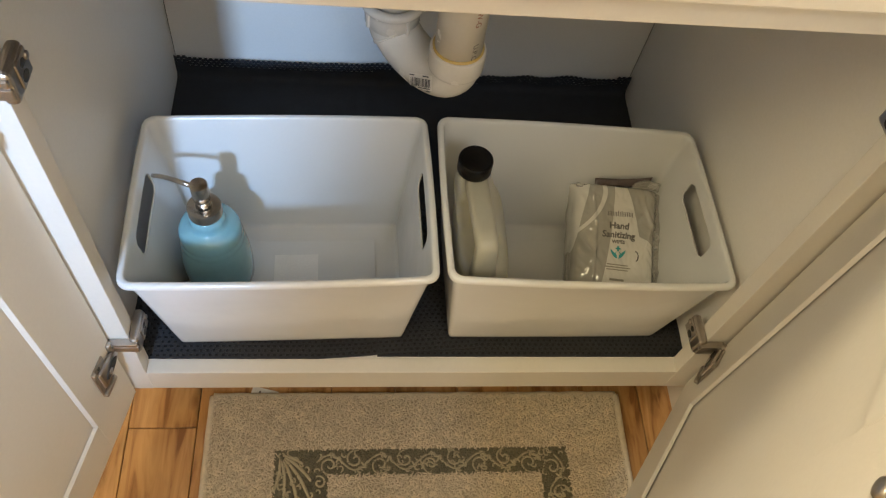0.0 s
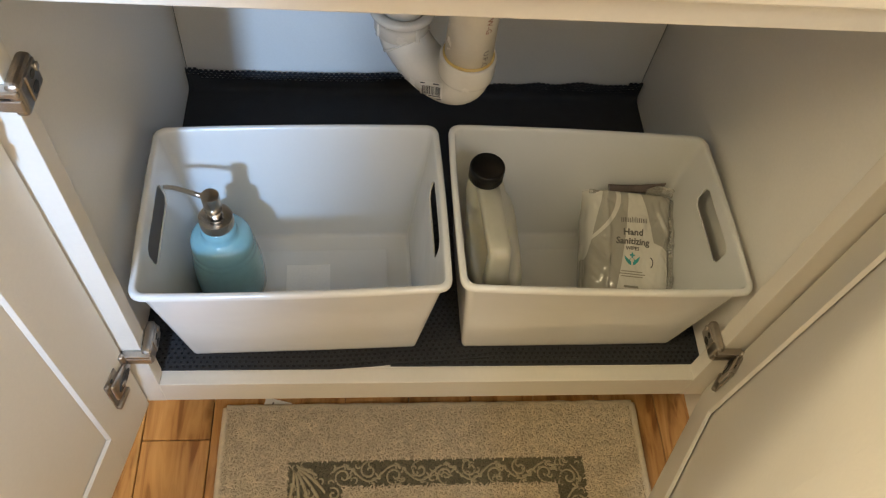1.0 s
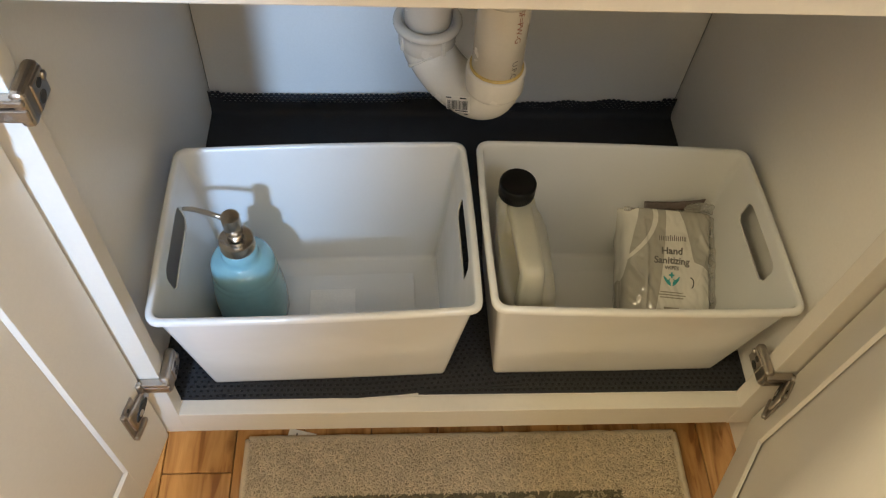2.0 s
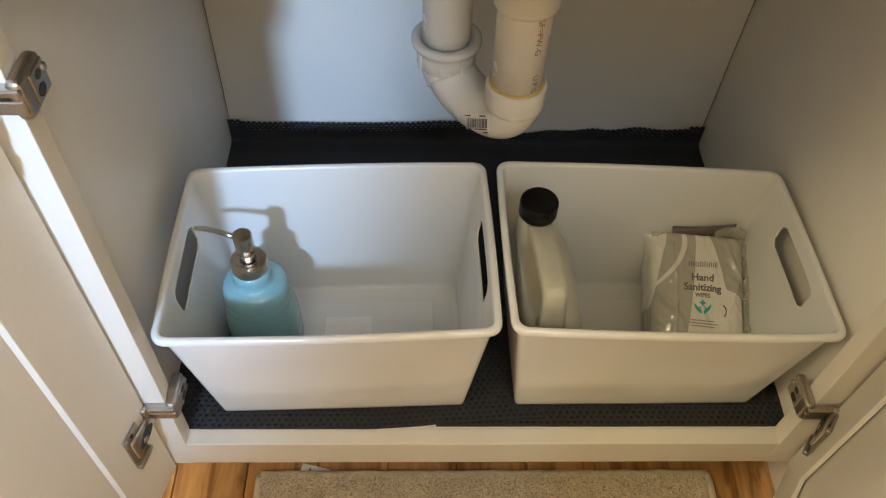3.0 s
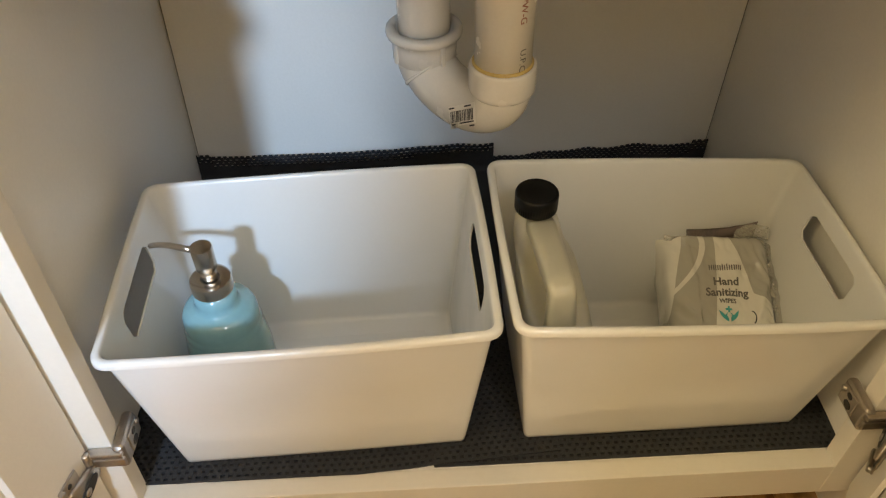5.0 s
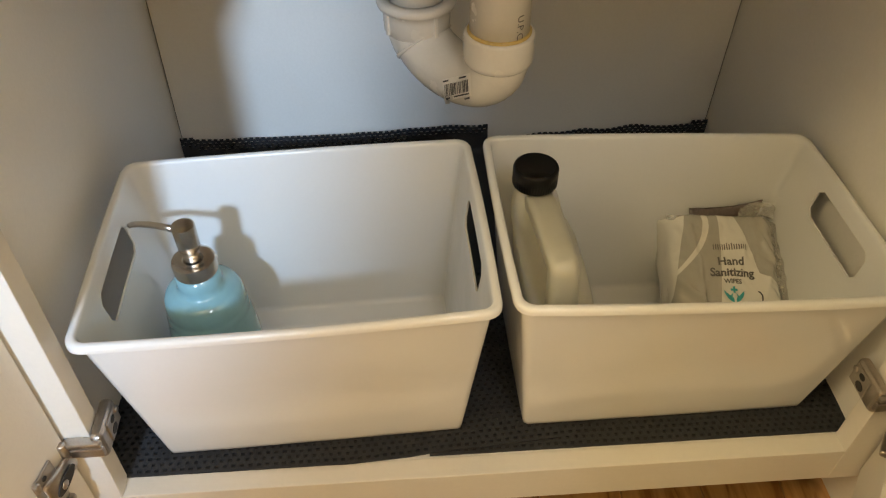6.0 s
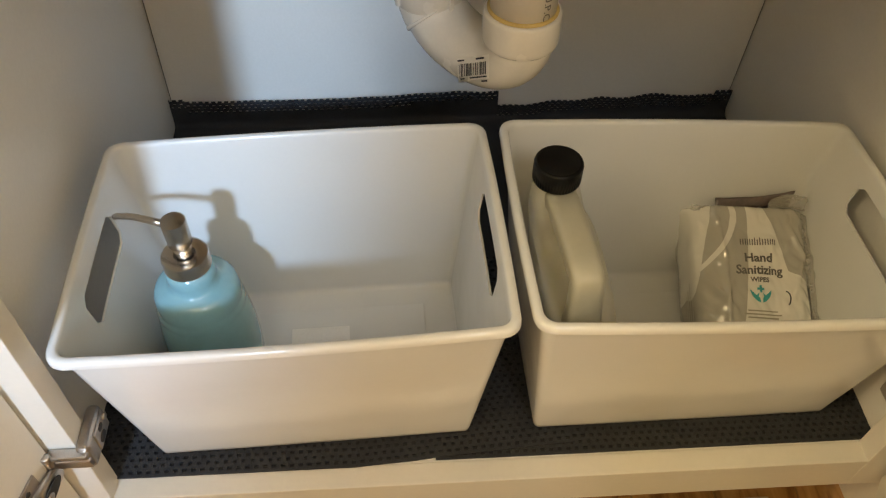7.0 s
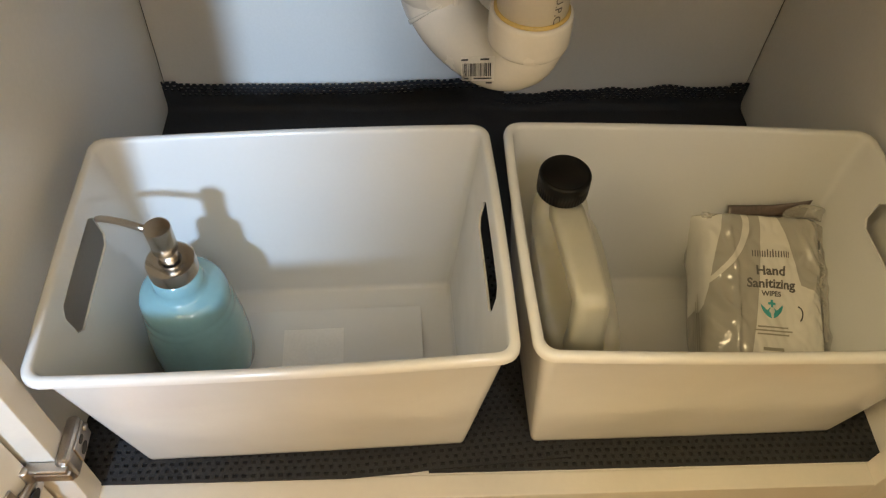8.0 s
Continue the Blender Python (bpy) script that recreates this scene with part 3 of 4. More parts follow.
crisp(part("pump_head", lathe([(0.0045, 0.1520), (0.0084, 0.1522), (0.0089, 0.1530), (0.0092, 0.1752), (0.0089, 0.1760), (0.0083, 0.1763)], 40), CHROME, pump, "", True))
sp = [(-0.007, 0.003, 0.1695), (-0.018, 0.0075, 0.1689), (-0.030, 0.0130, 0.1670), (-0.040, 0.0178, 0.1640), (-0.0475, 0.0210, 0.1608), (-0.0500, 0.0222, 0.1588)]
v, f = tube_data(sp, [0.0029, 0.0028, 0.0026, 0.0025, 0.0024, 0.0023], 16)
raw("spout", v, f, CHROME, pump, "thin bent nickel spout", True)

# ---- jug ----
jug = thing("jug", "milky plastic jug with a black screw cap and top handle", "jug", (0.0, 0.0, 0.0075))
# levels of the body: z, west, east, south, north, squareness
rows = [(0.0, 0.0440, 0.0900, 0.0380, 0.1600, 4.0), (0.004, 0.0415, 0.0930, 0.0350, 0.1635, 4.0), (0.045, 0.0375, 0.0925, 0.0315, 0.1650, 4.0), (0.090, 0.0330, 0.0905, 0.0275, 0.1650, 4.0),
        (0.112, 0.0308, 0.0885, 0.0255, 0.1640, 3.8), (0.122, 0.0302, 0.0860, 0.0260, 0.1630, 3.6), (0.129, 0.0310, 0.0825, 0.0300, 0.1615, 3.4), (0.1325, 0.0315, 0.0795, 0.0480, 0.1605, 3.2),
        (0.1345, 0.0300, 0.0775, 0.0860, 0.1600, 3.0), (0.140, 0.0290, 0.0745, 0.1060, 0.1595, 2.8), (0.152, 0.0285, 0.0705, 0.1110, 0.1580, 2.6), (0.164, 0.0290, 0.0670, 0.1125, 0.1555, 2.4), (0.172, 0.0300, 0.0630, 0.1175, 0.1530, 2.2), (0.176, 0.0310, 0.0600, 0.1190, 0.1480, 2.0), (0.184, 0.0305, 0.0605, 0.1190, 0.1480, 2.0)]


def jug_rings(shrink, upto):
    bm = bmesh.new()
    rings = []
    for z, x0, x1, y0, y1, k in rows:
        if z > upto:
            break
        cx, cy, a, b = (x0 + x1) / 2, (y0 + y1) / 2, (x1 - x0) / 2 - shrink, (y1 - y0) / 2 - shrink
        rg = []
        for i in range(56):
            an = 2 * math.pi * i / 56
            c, q = math.cos(an), math.sin(an)
            r = (abs(c) ** k + abs(q) ** k) ** (-1 / k)
            rg.append(bm.verts.new((cx + a * r * c, cy + b * r * q, z + (shrink if z == 0 else 0))))
        rings.append(rg)
    for p, q in zip(rings, rings[1:]):
        for i in range(56):
            bm.faces.new((p[i], p[(i + 1) % 56], q[(i + 1) % 56], q[i]))
    bm.faces.new(rings[0][::-1])
    bm.faces.new(rings[-1])
    bmesh.ops.recalc_face_normals(bm, faces=bm.faces)
    return bm


part("jug_body", jug_rings(0.0, 1), JUG, jug, "milky translucent plastic body", True)
part("liquid", jug_rings(0.0018, 0.1225), LIQUID, jug, "cloudy pale liquid", True)
# level handle from the neck to an elbow at the front, then down into the shoulder: place and half width
hp = [((0.0480, 0.1220, 0.1700), 0.0120), ((0.0488, 0.1120, 0.1730), 0.0120), ((0.0498, 0.0950, 0.1742), 0.0118), ((0.0508, 0.0760, 0.1750), 0.0116), ((0.0520, 0.0560, 0.1752), 0.0114), ((0.0527, 0.0435, 0.1752), 0.0113),
      ((0.0530, 0.0418, 0.1738), 0.0112), ((0.0532, 0.0405, 0.1715), 0.0112), ((0.0535, 0.0375, 0.1590), 0.0114), ((0.0540, 0.0360, 0.1450), 0.0120), ((0.0548, 0.0360, 0.1320), 0.0132), ((0.0555, 0.0370, 0.1200), 0.0150)]
bm = bmesh.new()
prev = None
for i, (p, half) in enumerate(hp):
    p = Vector(p)
    t = (Vector(hp[min(i + 1, len(hp) - 1)][0]) - Vector(hp[max(i - 1, 0)][0])).normalized()
    a = Vector((1.0, 0.04, 0.0)).normalized()
    nrm = t.cross(a).normalized()
    rg = []
    for k in range(24):
        an = 2 * math.pi * k / 24
        c, q = math.cos(an), math.sin(an)
        r = (abs(c) ** 4.5 + abs(q) ** 4.5) ** (-1 / 4.5)
        rg.append(bm.verts.new(p + a * (half * r * c) + nrm * (0.0085 * r * q)))
    if prev:
        for k in range(24):
            bm.faces.new((prev[k], prev[(k + 1) % 24], rg[(k + 1) % 24], rg[k]))
    else:
        bm.faces.new(rg[::-1])
    prev = rg
bm.faces.new(prev)
bmesh.ops.recalc_face_normals(bm, faces=bm.faces)
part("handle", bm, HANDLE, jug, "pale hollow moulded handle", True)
cap = lathe([(0.0168, 0.1795), (0.0180, 0.1800), (0.0181, 0.1950), (0.0177, 0.1962), (0.0165, 0.1968), (0.0152, 0.1966), (0.0146, 0.1960)], 96)
for v in cap.verts:
    if 0.1799 < v.co.z < 0.1952:
        rr = 1 + 0.012 * math.cos(48 * math.atan2(v.co.y, v.co.x))
        v.co.x, v.co.y = v.co.x * rr, v.co.y * rr
part("cap", cap, BLACKCAP, jug, "black ribbed screw cap", True).location = (0.0445, 0.1288, 0.005)

# ---- wipes ----
wipes = thing("wipes_pack", "greige soft plastic pack of hand sanitizing wipes, tilted in the bin", "wipes pack")
wipes.matrix_basis = pose(0.2325, 0.1130, 0.0760, 23, 2, -4.5)
PW, PL = 0.0485, 0.072


def puff(u, v):
    """Top surface of the pack at u, v in -1..1, in the pack's own frame."""
    e = max(0.0, 1 - abs(u) ** 5) * max(0.0, 1 - abs(v) ** 14)
    wr = 0.0030 * noise.noise((u * 2.3, v * 2.1, 4)) + 0.007 * max(0.0, abs(u) - 0.40) * abs(noise.noise((u * 4 + v * 5, v * 2.5 - u * 2, 2))) + 0.0016 * abs(noise.noise((u * 5 + v * 3, v * 4 - u * 2, 8)))
    for (u0, v0, u1, v1, hgt) in ((-0.95, 0.10, -0.35, -0.45, 0.0020), (-0.80, -0.55, -0.45, 0.05, 0.0018), (-0.62, 0.35, -0.85, 0.85, 0.0016), (0.55, -0.2, 0.95, 0.45, 0.0018), (0.60, 0.75, 0.95, 0.30, 0.0020), (-0.2, 0.95, -0.45, 0.55, 0.0012), (-0.60, -1.0, -0.56, 0.35, 0.0030), (-0.56, 0.30, -0.70, 0.95, 0.0022), (-0.58, -0.30, -0.92, 0.15, 0.0024), (-0.56, -0.45, -0.25, -0.80, 0.0022), (0.35, 0.30, 0.70, 0.62, 0.0014), (-0.58, -0.35, -0.30, -0.60, 0.0014)):
        ex, ey = u1 - u0, v1 - v0
        t = max(0.0, min(1.0, ((u - u0) * ex + (v - v0) * ey) / (ex * ex + ey * ey)))
        dd = math.hypot(u - u0 - t * ex, v - v0 - t * ey)
        wr += hgt * math.exp(-(dd / 0.05) ** 2) * math.sin(math.pi * (0.1 + 0.8 * t))
    taper = 1.0 + 0.09 * max(0.0, v - 0.35) ** 1.5
    x = u * PW * taper * (1 + 0.02 * noise.noise((v * 3, 2, 0))) - 0.005 * max(0.0, -u) ** 4 * max(0.0, (v - 0.72) / 0.28) ** 2
    # the west edge folds over into a slanting gusset, the east one rounds off
    fold = -0.013 * max(0.0, (-u - 0.60) / 0.40) ** 1.3 - 0.007 * max(0.0, (u - 0.70) / 0.30) ** 2 - 0.002 * max(0.0, (v - 0.88) / 0.12) ** 2
    return Vector((x, v * PL, 0.006 * (e ** 0.5) - 0.006 + fold + wr * min(1, e * 3)))


nu, nv = 90, 108
verts, faces = [], []
for j in range(nv + 1):
    for i in range(nu + 1):
        verts.append(tuple(puff(-1 + 2 * i / nu, -1 + 2 * j / nv)))
for j in range(nv):
    for i in range(nu):
        a = j * (nu + 1) + i
        faces.append((a, a + 1, a + nu + 2, a + nu + 1))
# sides and underside
rim = [j * (nu + 1) for j in range(nv, 0, -1)] + list(range(nu)) + [j * (nu + 1) + nu for j in range(nv)] + [nv * (nu + 1) + i for i in range(nu, 0, -1)]
last = rim
for dz, gx in ((-0.010, 1.005), (-0.022, 1.01), (-0.036, 1.0), (-0.046, 0.97), (-0.050, 0.9)):
    cur = []
    for r in rim:
        x, y, z = verts[r]
        k = 0.0014 * noise.noise((x * 60, y * 60, dz * 90))
        # the front end tucks in so that the pack stands on the bin's bottom
        cur.append(len(verts))
        verts.append((x * gx + k, y * (gx * 0.99) + k, z + dz))
    for q in range(len(rim)):
        faces.append((last[q], cur[q], cur[(q + 1) % len(rim)], last[(q + 1) % len(rim)]))
    last = cur
faces.append(tuple(last[::-1]))
raw("pouch", verts, faces, PACK, wipes, "greige printed film pouch", True)


def on_pack(a, b):
    p = puff(a / PW, b / PL)
    return p + Vector((0, 0, 0.0006))


CX = 0.0008
letters("print", "Hand", 0.0110, lambda a, b: on_pack(CX + a, 0.0215 + b), GREYINK, wipes, "dark grey word Hand", 0.00032)
letters("print", "Sanitizing", 0.0108, lambda a, b: on_pack(CX + a, 0.0105 + b), GREYINK, wipes, "dark grey word Sanitizing", 0.00030)
letters("print", "WIPES", 0.0058, lambda a, b: on_pack(CX + a, 0.0022 + b), GREYINK, wipes, "small dark word WIPES", 0.00018)
# maker's mark as a row of plain upright bars
mark = [(x, x + 0.0011, -0.003, 0.0046 if i in (6, 8) else 0.003) for i, x in enumerate(-0.018 + 0.00257 * k for k in range(15))]
bars("maker_mark", mark, lambda a, b: on_pack(CX + a * 0.8, 0.036 + b * 0.9), GREYINK, wipes, "row of dark grey bars")
# emblem: a cross over two cupped leaves
bars("emblem_cross", [(-0.0010, 0.0010, -0.0032, 0.0032), (-0.0032, -0.0010, -0.0010, 0.0010), (0.0010, 0.0032, -0.0010, 0.0010)], lambda a, b: on_pack(CX + a, -0.0058 + b), TEALINK, wipes, "teal cross")
for sgn in (-1, 1):
    vs = [on_pack(CX + sgn * 0.0008, -0.0180)]
    for k in range(9):
        t = k / 8
        vs.append(on_pack(CX + sgn * (0.0008 + 0.0085 * math.sin(t * 1.55)), -0.0180 + 0.0115 * t ** 1.4))
    for k in range(1, 8):
        t = 1 - k / 8
        vs.append(on_pack(CX + sgn * (0.0008 + 0.0014 * math.sin(t * 1.6) + 0.0022 * t), -0.0140 + 0.0030 * t))
    raw("emblem_leaf", [tuple(p) for p in vs], [tuple(range(len(vs)))], TEALINK, wipes, "teal leaf shape")
    vs = [on_pack(CX + sgn * (0.0012 + 0.0042 * math.sin(math.pi * t) * (1 - 0.3 * t)), -0.0165 + 0.0075 * t) for t in [k / 8 for k in range(9)]]
    vs += [on_pack(CX + sgn * (0.0012 + 0.0012 * math.sin(math.pi * t)), -0.0165 + 0.0075 * t) for t in [k / 8 for k in range(7, 0, -1)]]
    raw("emblem_leaf", [tuple(p) for p in vs], [tuple(range(len(vs)))], TEALINK, wipes, "teal leaf shape")
small = [(-0.0145, 0.0145, -0.0315, -0.0302), (-0.018, 0.018, -0.0345, -0.0332), (-0.015, 0.015, -0.0375, -0.0362), (-0.010, 0.010, -0.0500, -0.0474)]
bars("small_print", small, lambda a, b: on_pack(CX + a * 0.9, b + 0.0055), PALEINK, wipes, "lines of unreadable small print")
# peel mark: a short hooked stroke
hook = [on_pack(0.0215 + 0.0035 * math.cos(t), -0.0135 + 0.0062 * math.sin(t)) for t in [1.5 - k * 0.3 for k in range(10)]]
v, f = tube_data(hook, 0.0006, 6, 0.5)
raw("peel_mark", v, f, INK, wipes, "short black hooked stroke")


def on_side(a, b):
    # the pack's west side: a runs along it, b from top to bottom
    return Vector((-PW * 1.012 - 0.0016, a, -0.026 + b))


bars("side_print", [(-0.045, 0.004, -0.002, -0.0006), (-0.034, -0.012, 0.003, 0.0050), (-0.045, -0.002, -0.007, -0.0050), (-0.040, -0.006, -0.010, -0.0088)], on_side, PALEINK, wipes, "lines of unreadable small print")
# crimped fins of film at the top end
FILM = material("clear_film", (0.74, 0.71, 0.64), 0.12, vary=0.1, scale=40, bump=0.8, bump_scale=90, Alpha=0.35, Coat_Weight=1.0)
for nm, x0, x1, hgt, lab in (("end_fin", -0.0525, -0.036, -0.004, "folded film corner"), ("end_fin", 0.016, 0.050, 0.019, "upturned clear film corner")):
    verts, faces = [], []
    for j in range(5):
        for i in range(17):
            t, h = i / 16, j / 4
            x = x0 + (x1 - x0) * t
            verts.append((x, PL * 0.985 + (0.006 * h if hgt > 0 else -0.004 * h) + 0.003 * noise.noise((x * 90, h * 2, 3)), -0.006 + hgt * h * (0.4 + 0.6 * math.sin(math.pi * t) ** 0.7) + 0.0022 * noise.noise((x * 120, h * 3, 7))))
    for j in range(4):
        for i in range(16):
            a = j * 17 + i
            faces.append((a, a + 1, a + 18, a + 17))
    thicken(raw(nm, verts, faces, FILM, wipes, lab, True), 0.0005)
# loose clear film along the east side
verts, faces = [], []
for j in range(33):
    for i in range(5):
        t, h = j / 32, i / 4
        y = -PL * 0.8 + PL * 1.75 * t
        verts.append((PW * 0.99 + 0.012 * h * (0.5 + 0.5 * math.sin(math.pi * t) ** 0.5) + 0.003 * noise.noise((y * 70, h, 2)), y, -0.010 - 0.008 * h * h + 0.004 * noise.noise((y * 90, h * 2, 6))))
for j in range(32):
    for i in range(4):
        a = j * 5 + i
        faces.append((a, a + 1, a + 6, a + 5))
thicken(raw("side_fin", verts, faces, FILM, wipes, "loose clear film edge", True), 0.0004)
DARKFILM = material("brown_foil", (0.105, 0.078, 0.070), 0.3, vary=0.3, scale=80)
verts, faces = [], []
for j in range(5):
    for i in range(21):
        t, h = i / 20, j / 4
        verts.append((-0.028 + 0.066 * t, PL * 0.99 + 0.009 * h + 0.004 * t, -0.012 + (0.002 + 0.015 * t ** 3) * h + 0.002 * noise.noise((t * 9, h * 2, 1))))
for j in range(4):
    for i in range(20):
        a = j * 21 + i
        faces.append((a, a + 1, a + 22, a + 21))
thicken(raw("back_flap", verts, faces, DARKFILM, wipes, "brownish underside of the folded flap", True), 0.0006)

# ---- drain ----
trap = thing("drain_trap", "white plastic sink drain trap hanging under the basin", "drain pipe")
A, B = Vector((-0.0422, 0.2815, 0)), Vector((0.0215, 0.2110, 0))
C = (A + B) / 2
E1 = (B - A).normalized()
RU, RT, ZC, RV = (B - A).length / 2, 0.0259, 0.260, 0.034
pth = [tuple(A + Vector((0, 0, z))) for z in (0.275, 0.268)]
pth += [tuple(C + E1 * (-RU * math.cos(a)) + Vector((0, 0, ZC - RV * max(0.0, math.sin(a)) ** 0.98))) for a in [math.pi * k / 26 for k in range(27)]]
pth += [tuple(B + Vector((0, 0, 0.266)))]
# frames follow the bend's plane, so that the tube does not twist
SIDE = Vector((E1.y, -E1.x, 0))
SIDE = SIDE if SIDE.y < 0 else -SIDE
verts, faces, NT = [], [], 40
for i, p in enumerate(pth):
    p = Vector(p)
    t = (Vector(pth[min(i + 1, len(pth) - 1)]) - Vector(pth[max(i - 1, 0)])).normalized()
    u = t.cross(SIDE).normalized()
    for k in range(NT):
        an = 2 * math.pi * k / NT
        verts.append(tuple(p + SIDE * (RT * math.cos(an)) + u * (RT * math.sin(an))))
for i in range(len(pth) - 1):
    for k in range(NT):
        faces.append((i * NT + k, i * NT + (k + 1) % NT, (i + 1) * NT + (k + 1) % NT, (i + 1) * NT + k))
bend = raw("bend", verts, faces, PVC, trap, "white moulded U-bend", True)
# moulded sleeve under the nut, with a bead at its foot
for nm, a0, a1, grow in (("sleeve", 0.10, 0.60, 0.0012), ("bead", 0.55, 0.64, 0.0019)):
    pts = [tuple(C + E1 * (-RU * math.cos(a)) + Vector((0, 0, ZC - RV * math.sin(a) ** 0.98))) for a in [a0 + (a1 - a0) * k / 10 for k in range(11)]]
    v, f = tube_data(pts, [RT + grow * min(1.0, 4 * k / 10, 6 * (10 - k) / 10 + 0.15) for k in range(11)], 40)
    raw(nm, v, f, PVC, bend, "", True)
# slip nut: a lipped ring with ribs
nut = part("slip_nut", lathe([(0.0270, 0.250), (0.0292, 0.252), (0.0298, 0.266), (0.0300, 0.2725), (0.0342, 0.2745), (0.0352, 0.2775), (0.0348, 0.2805), (0.0330, 0.2822), (0.0272, 0.2825), (0.0262, 0.2805), (0.0252, 0.2790)], 56), PVC, trap, "lipped plastic slip nut", True)
nut.location = A
for k in range(4):
    an = math.pi / 2 * k - 1.03
    bm = boxed(0.0285, 0.0318, -0.0022, 0.0022, 0.2530, 0.2740, 0.0009)
    bmesh.ops.rotate(bm, verts=bm.verts, matrix=Matrix.Rotation(an, 3, "Z"))
    part("rib", bm, PVC, nut)
part("tailpiece", lathe([(0.0238, 0.262), (0.0240, 0.30), (0.0240, 0.600)], 48), PVC, trap, "", True).location = A
part("socket", lathe([(0.0264, 0.2560), (0.0282, 0.2580), (0.0288, 0.2610), (0.0288, 0.2805), (0.0284, 0.2825), (0.0270, 0.2832), (0.0243, 0.2832)], 48), PVC, trap, "", True).location = B
part("cement_ring", lathe([(0.0246, 0.2825), (0.0260, 0.2830), (0.0262, 0.2842), (0.0253, 0.2852), (0.0243, 0.2855)], 48), GLUE, trap, "amber ring of pipe cement", True).location = B
part("riser", lathe([(0.0242, 0.262), (0.0242, 0.42)], 48), PVC, trap, "", True).location = B
part("coupling", lathe([(0.0243, 0.3655), (0.0282, 0.3660), (0.0290, 0.3690), (0.0290, 0.400), (0.0282, 0.402), (0.0243, 0.402)], 48), PVC, trap, "", True).location = B
v, f = tube_data([tuple(B + Vector((0, 0, 0.41))), tuple(B + Vector((0, 0.004, 0.435))), tuple(B + Vector((0, 0.03, 0.455))), tuple(B + Vector((0, 0.08, 0.46))), (B.x, YB + 0.002, 0.46)], 0.0262, 32)
raw("trap_arm", v, f, PVC, trap, "", True)


def on_pipe(th0, z0):
    return lambda a, b: B + Vector((0.0246 * math.sin(th0 + b / 0.0246), -0.0246 * math.cos(th0 + b / 0.0246), z0 - a))


letters("pipe_print", "SF=PW-G", 0.0088, on_pipe(0.50, 0.3455), REDINK, trap, "red-brown pipe marking reading SF=PW-G")
letters("pipe_print", "U.P.C", 0.0088, on_pipe(0.56, 0.2955), GREYINK, trap, "dark pipe marking reading U.P.C")


def on_bend(a, b, lift=0.0008):
    """A small print laid on the front of the bend: a to the east, b upwards."""
    n = Vector((-0.10, -0.76, 0.64)).normalized()
    u = n.cross(Vector((1, 0, 0))).normalized()
    u = u if u.z > 0 else -u
    p0 = Vector((-0.011, 0.226, 0.2175)) + Vector((1, 0, 0)) * a + u * b
    lo, hi = -0.022, 0.045
    for _ in range(24):
        mid = (lo + hi) / 2
        q = p0 + n * mid
        gap = 1.0
        for k in range(len(pth) - 1):
            e0, e1 = Vector(pth[k]), Vector(pth[k + 1])
            t = max(0.0, min(1.0, (q - e0).dot(e1 - e0) / (e1 - e0).length_squared))
            gap = min(gap, (q - e0.lerp(e1, t)).length)
        lo, hi = (mid, hi) if gap < RT + lift else (lo, mid)
    return p0 + n * hi


rng = random.Random(3)
codes, a = [], -0.0100
while a < 0.0100:
    wdt = rng.choice((0.0003, 0.0005, 0.0008))
    codes.append((a, a + wdt, -0.0040, 0.0050))
    a += wdt + rng.choice((0.0004, 0.0006, 0.0009))
codes += [(-0.0112, -0.0060, 0.0070, 0.0082), (0.003, 0.0092, 0.0070, 0.0082), (-0.0095, -0.0058, -0.0060, -0.0050), (-0.002, 0.011, -0.0060, -0.0050), (0.007, 0.0115, -0.0092, -0.0080)]
bars("code_label", [(-0.0115, 0.0130, -0.0072, 0.0096)], lambda a, b: on_bend(a, b, 0.0004), CODEPAPER, trap, "small pale code label")
bars("barcode", codes, on_bend, INK, trap, "printed black barcode and unreadable digits")

# ---- rug ----
RX0, RX1, RY0, RY1, RZ = -0.2495, 0.2685, -0.82, -0.0015, -0.1135
rug = thing("bath_rug", "beige looped bath rug with an olive scrollwork border on the floor", "rug", (0, 0, FLOOR))
bm = boxed(RX0 + 0.002, RX1 - 0.002, RY0 + 0.002, RY1 - 0.002, FLOOR + 0.0005, RZ - 0.003, 0.002)
bmesh.ops.translate(bm, verts=bm.verts, vec=(0, 0, -FLOOR))
part("backing", bm, RUGBASE, rug)
# bound hem round the edge
hem = [(RX0, RY0), (RX1, RY0), (RX1, RY1), (RX0, RY1)]
for k in range(4):
    a, b = Vector((*hem[k], 0.0065)), Vector((*hem[(k + 1) % 4], 0.0065))
    pts = [a.lerp(b, t / 60) + Vector((0.0012 * noise.noise((t * 0.4, k, 0)), 0.0012 * noise.noise((t * 0.4, k, 5)), 0.001 * noise.noise((t * 0.7, k, 9)))) for t in range(61)]
    v, f = tube_data(pts, 0.0052, 8, 0.85)
    raw("hem", v, f, HEM, rug, "", True)
BX0, BX1, BY1, BY0, BW = -0.169, 0.193, -0.0708, -0.755, 0.0325


def in_band(x, y):
    if not (BX0 < x < BX1 and BY0 < y < BY1):
        return False
    left = 0.064 if y > BY1 - 0.11 or y < BY0 + 0.11 else 0.034
    return x < BX0 + left or x > BX1 - 0.036 or y > BY1 - BW or y < BY0 + BW


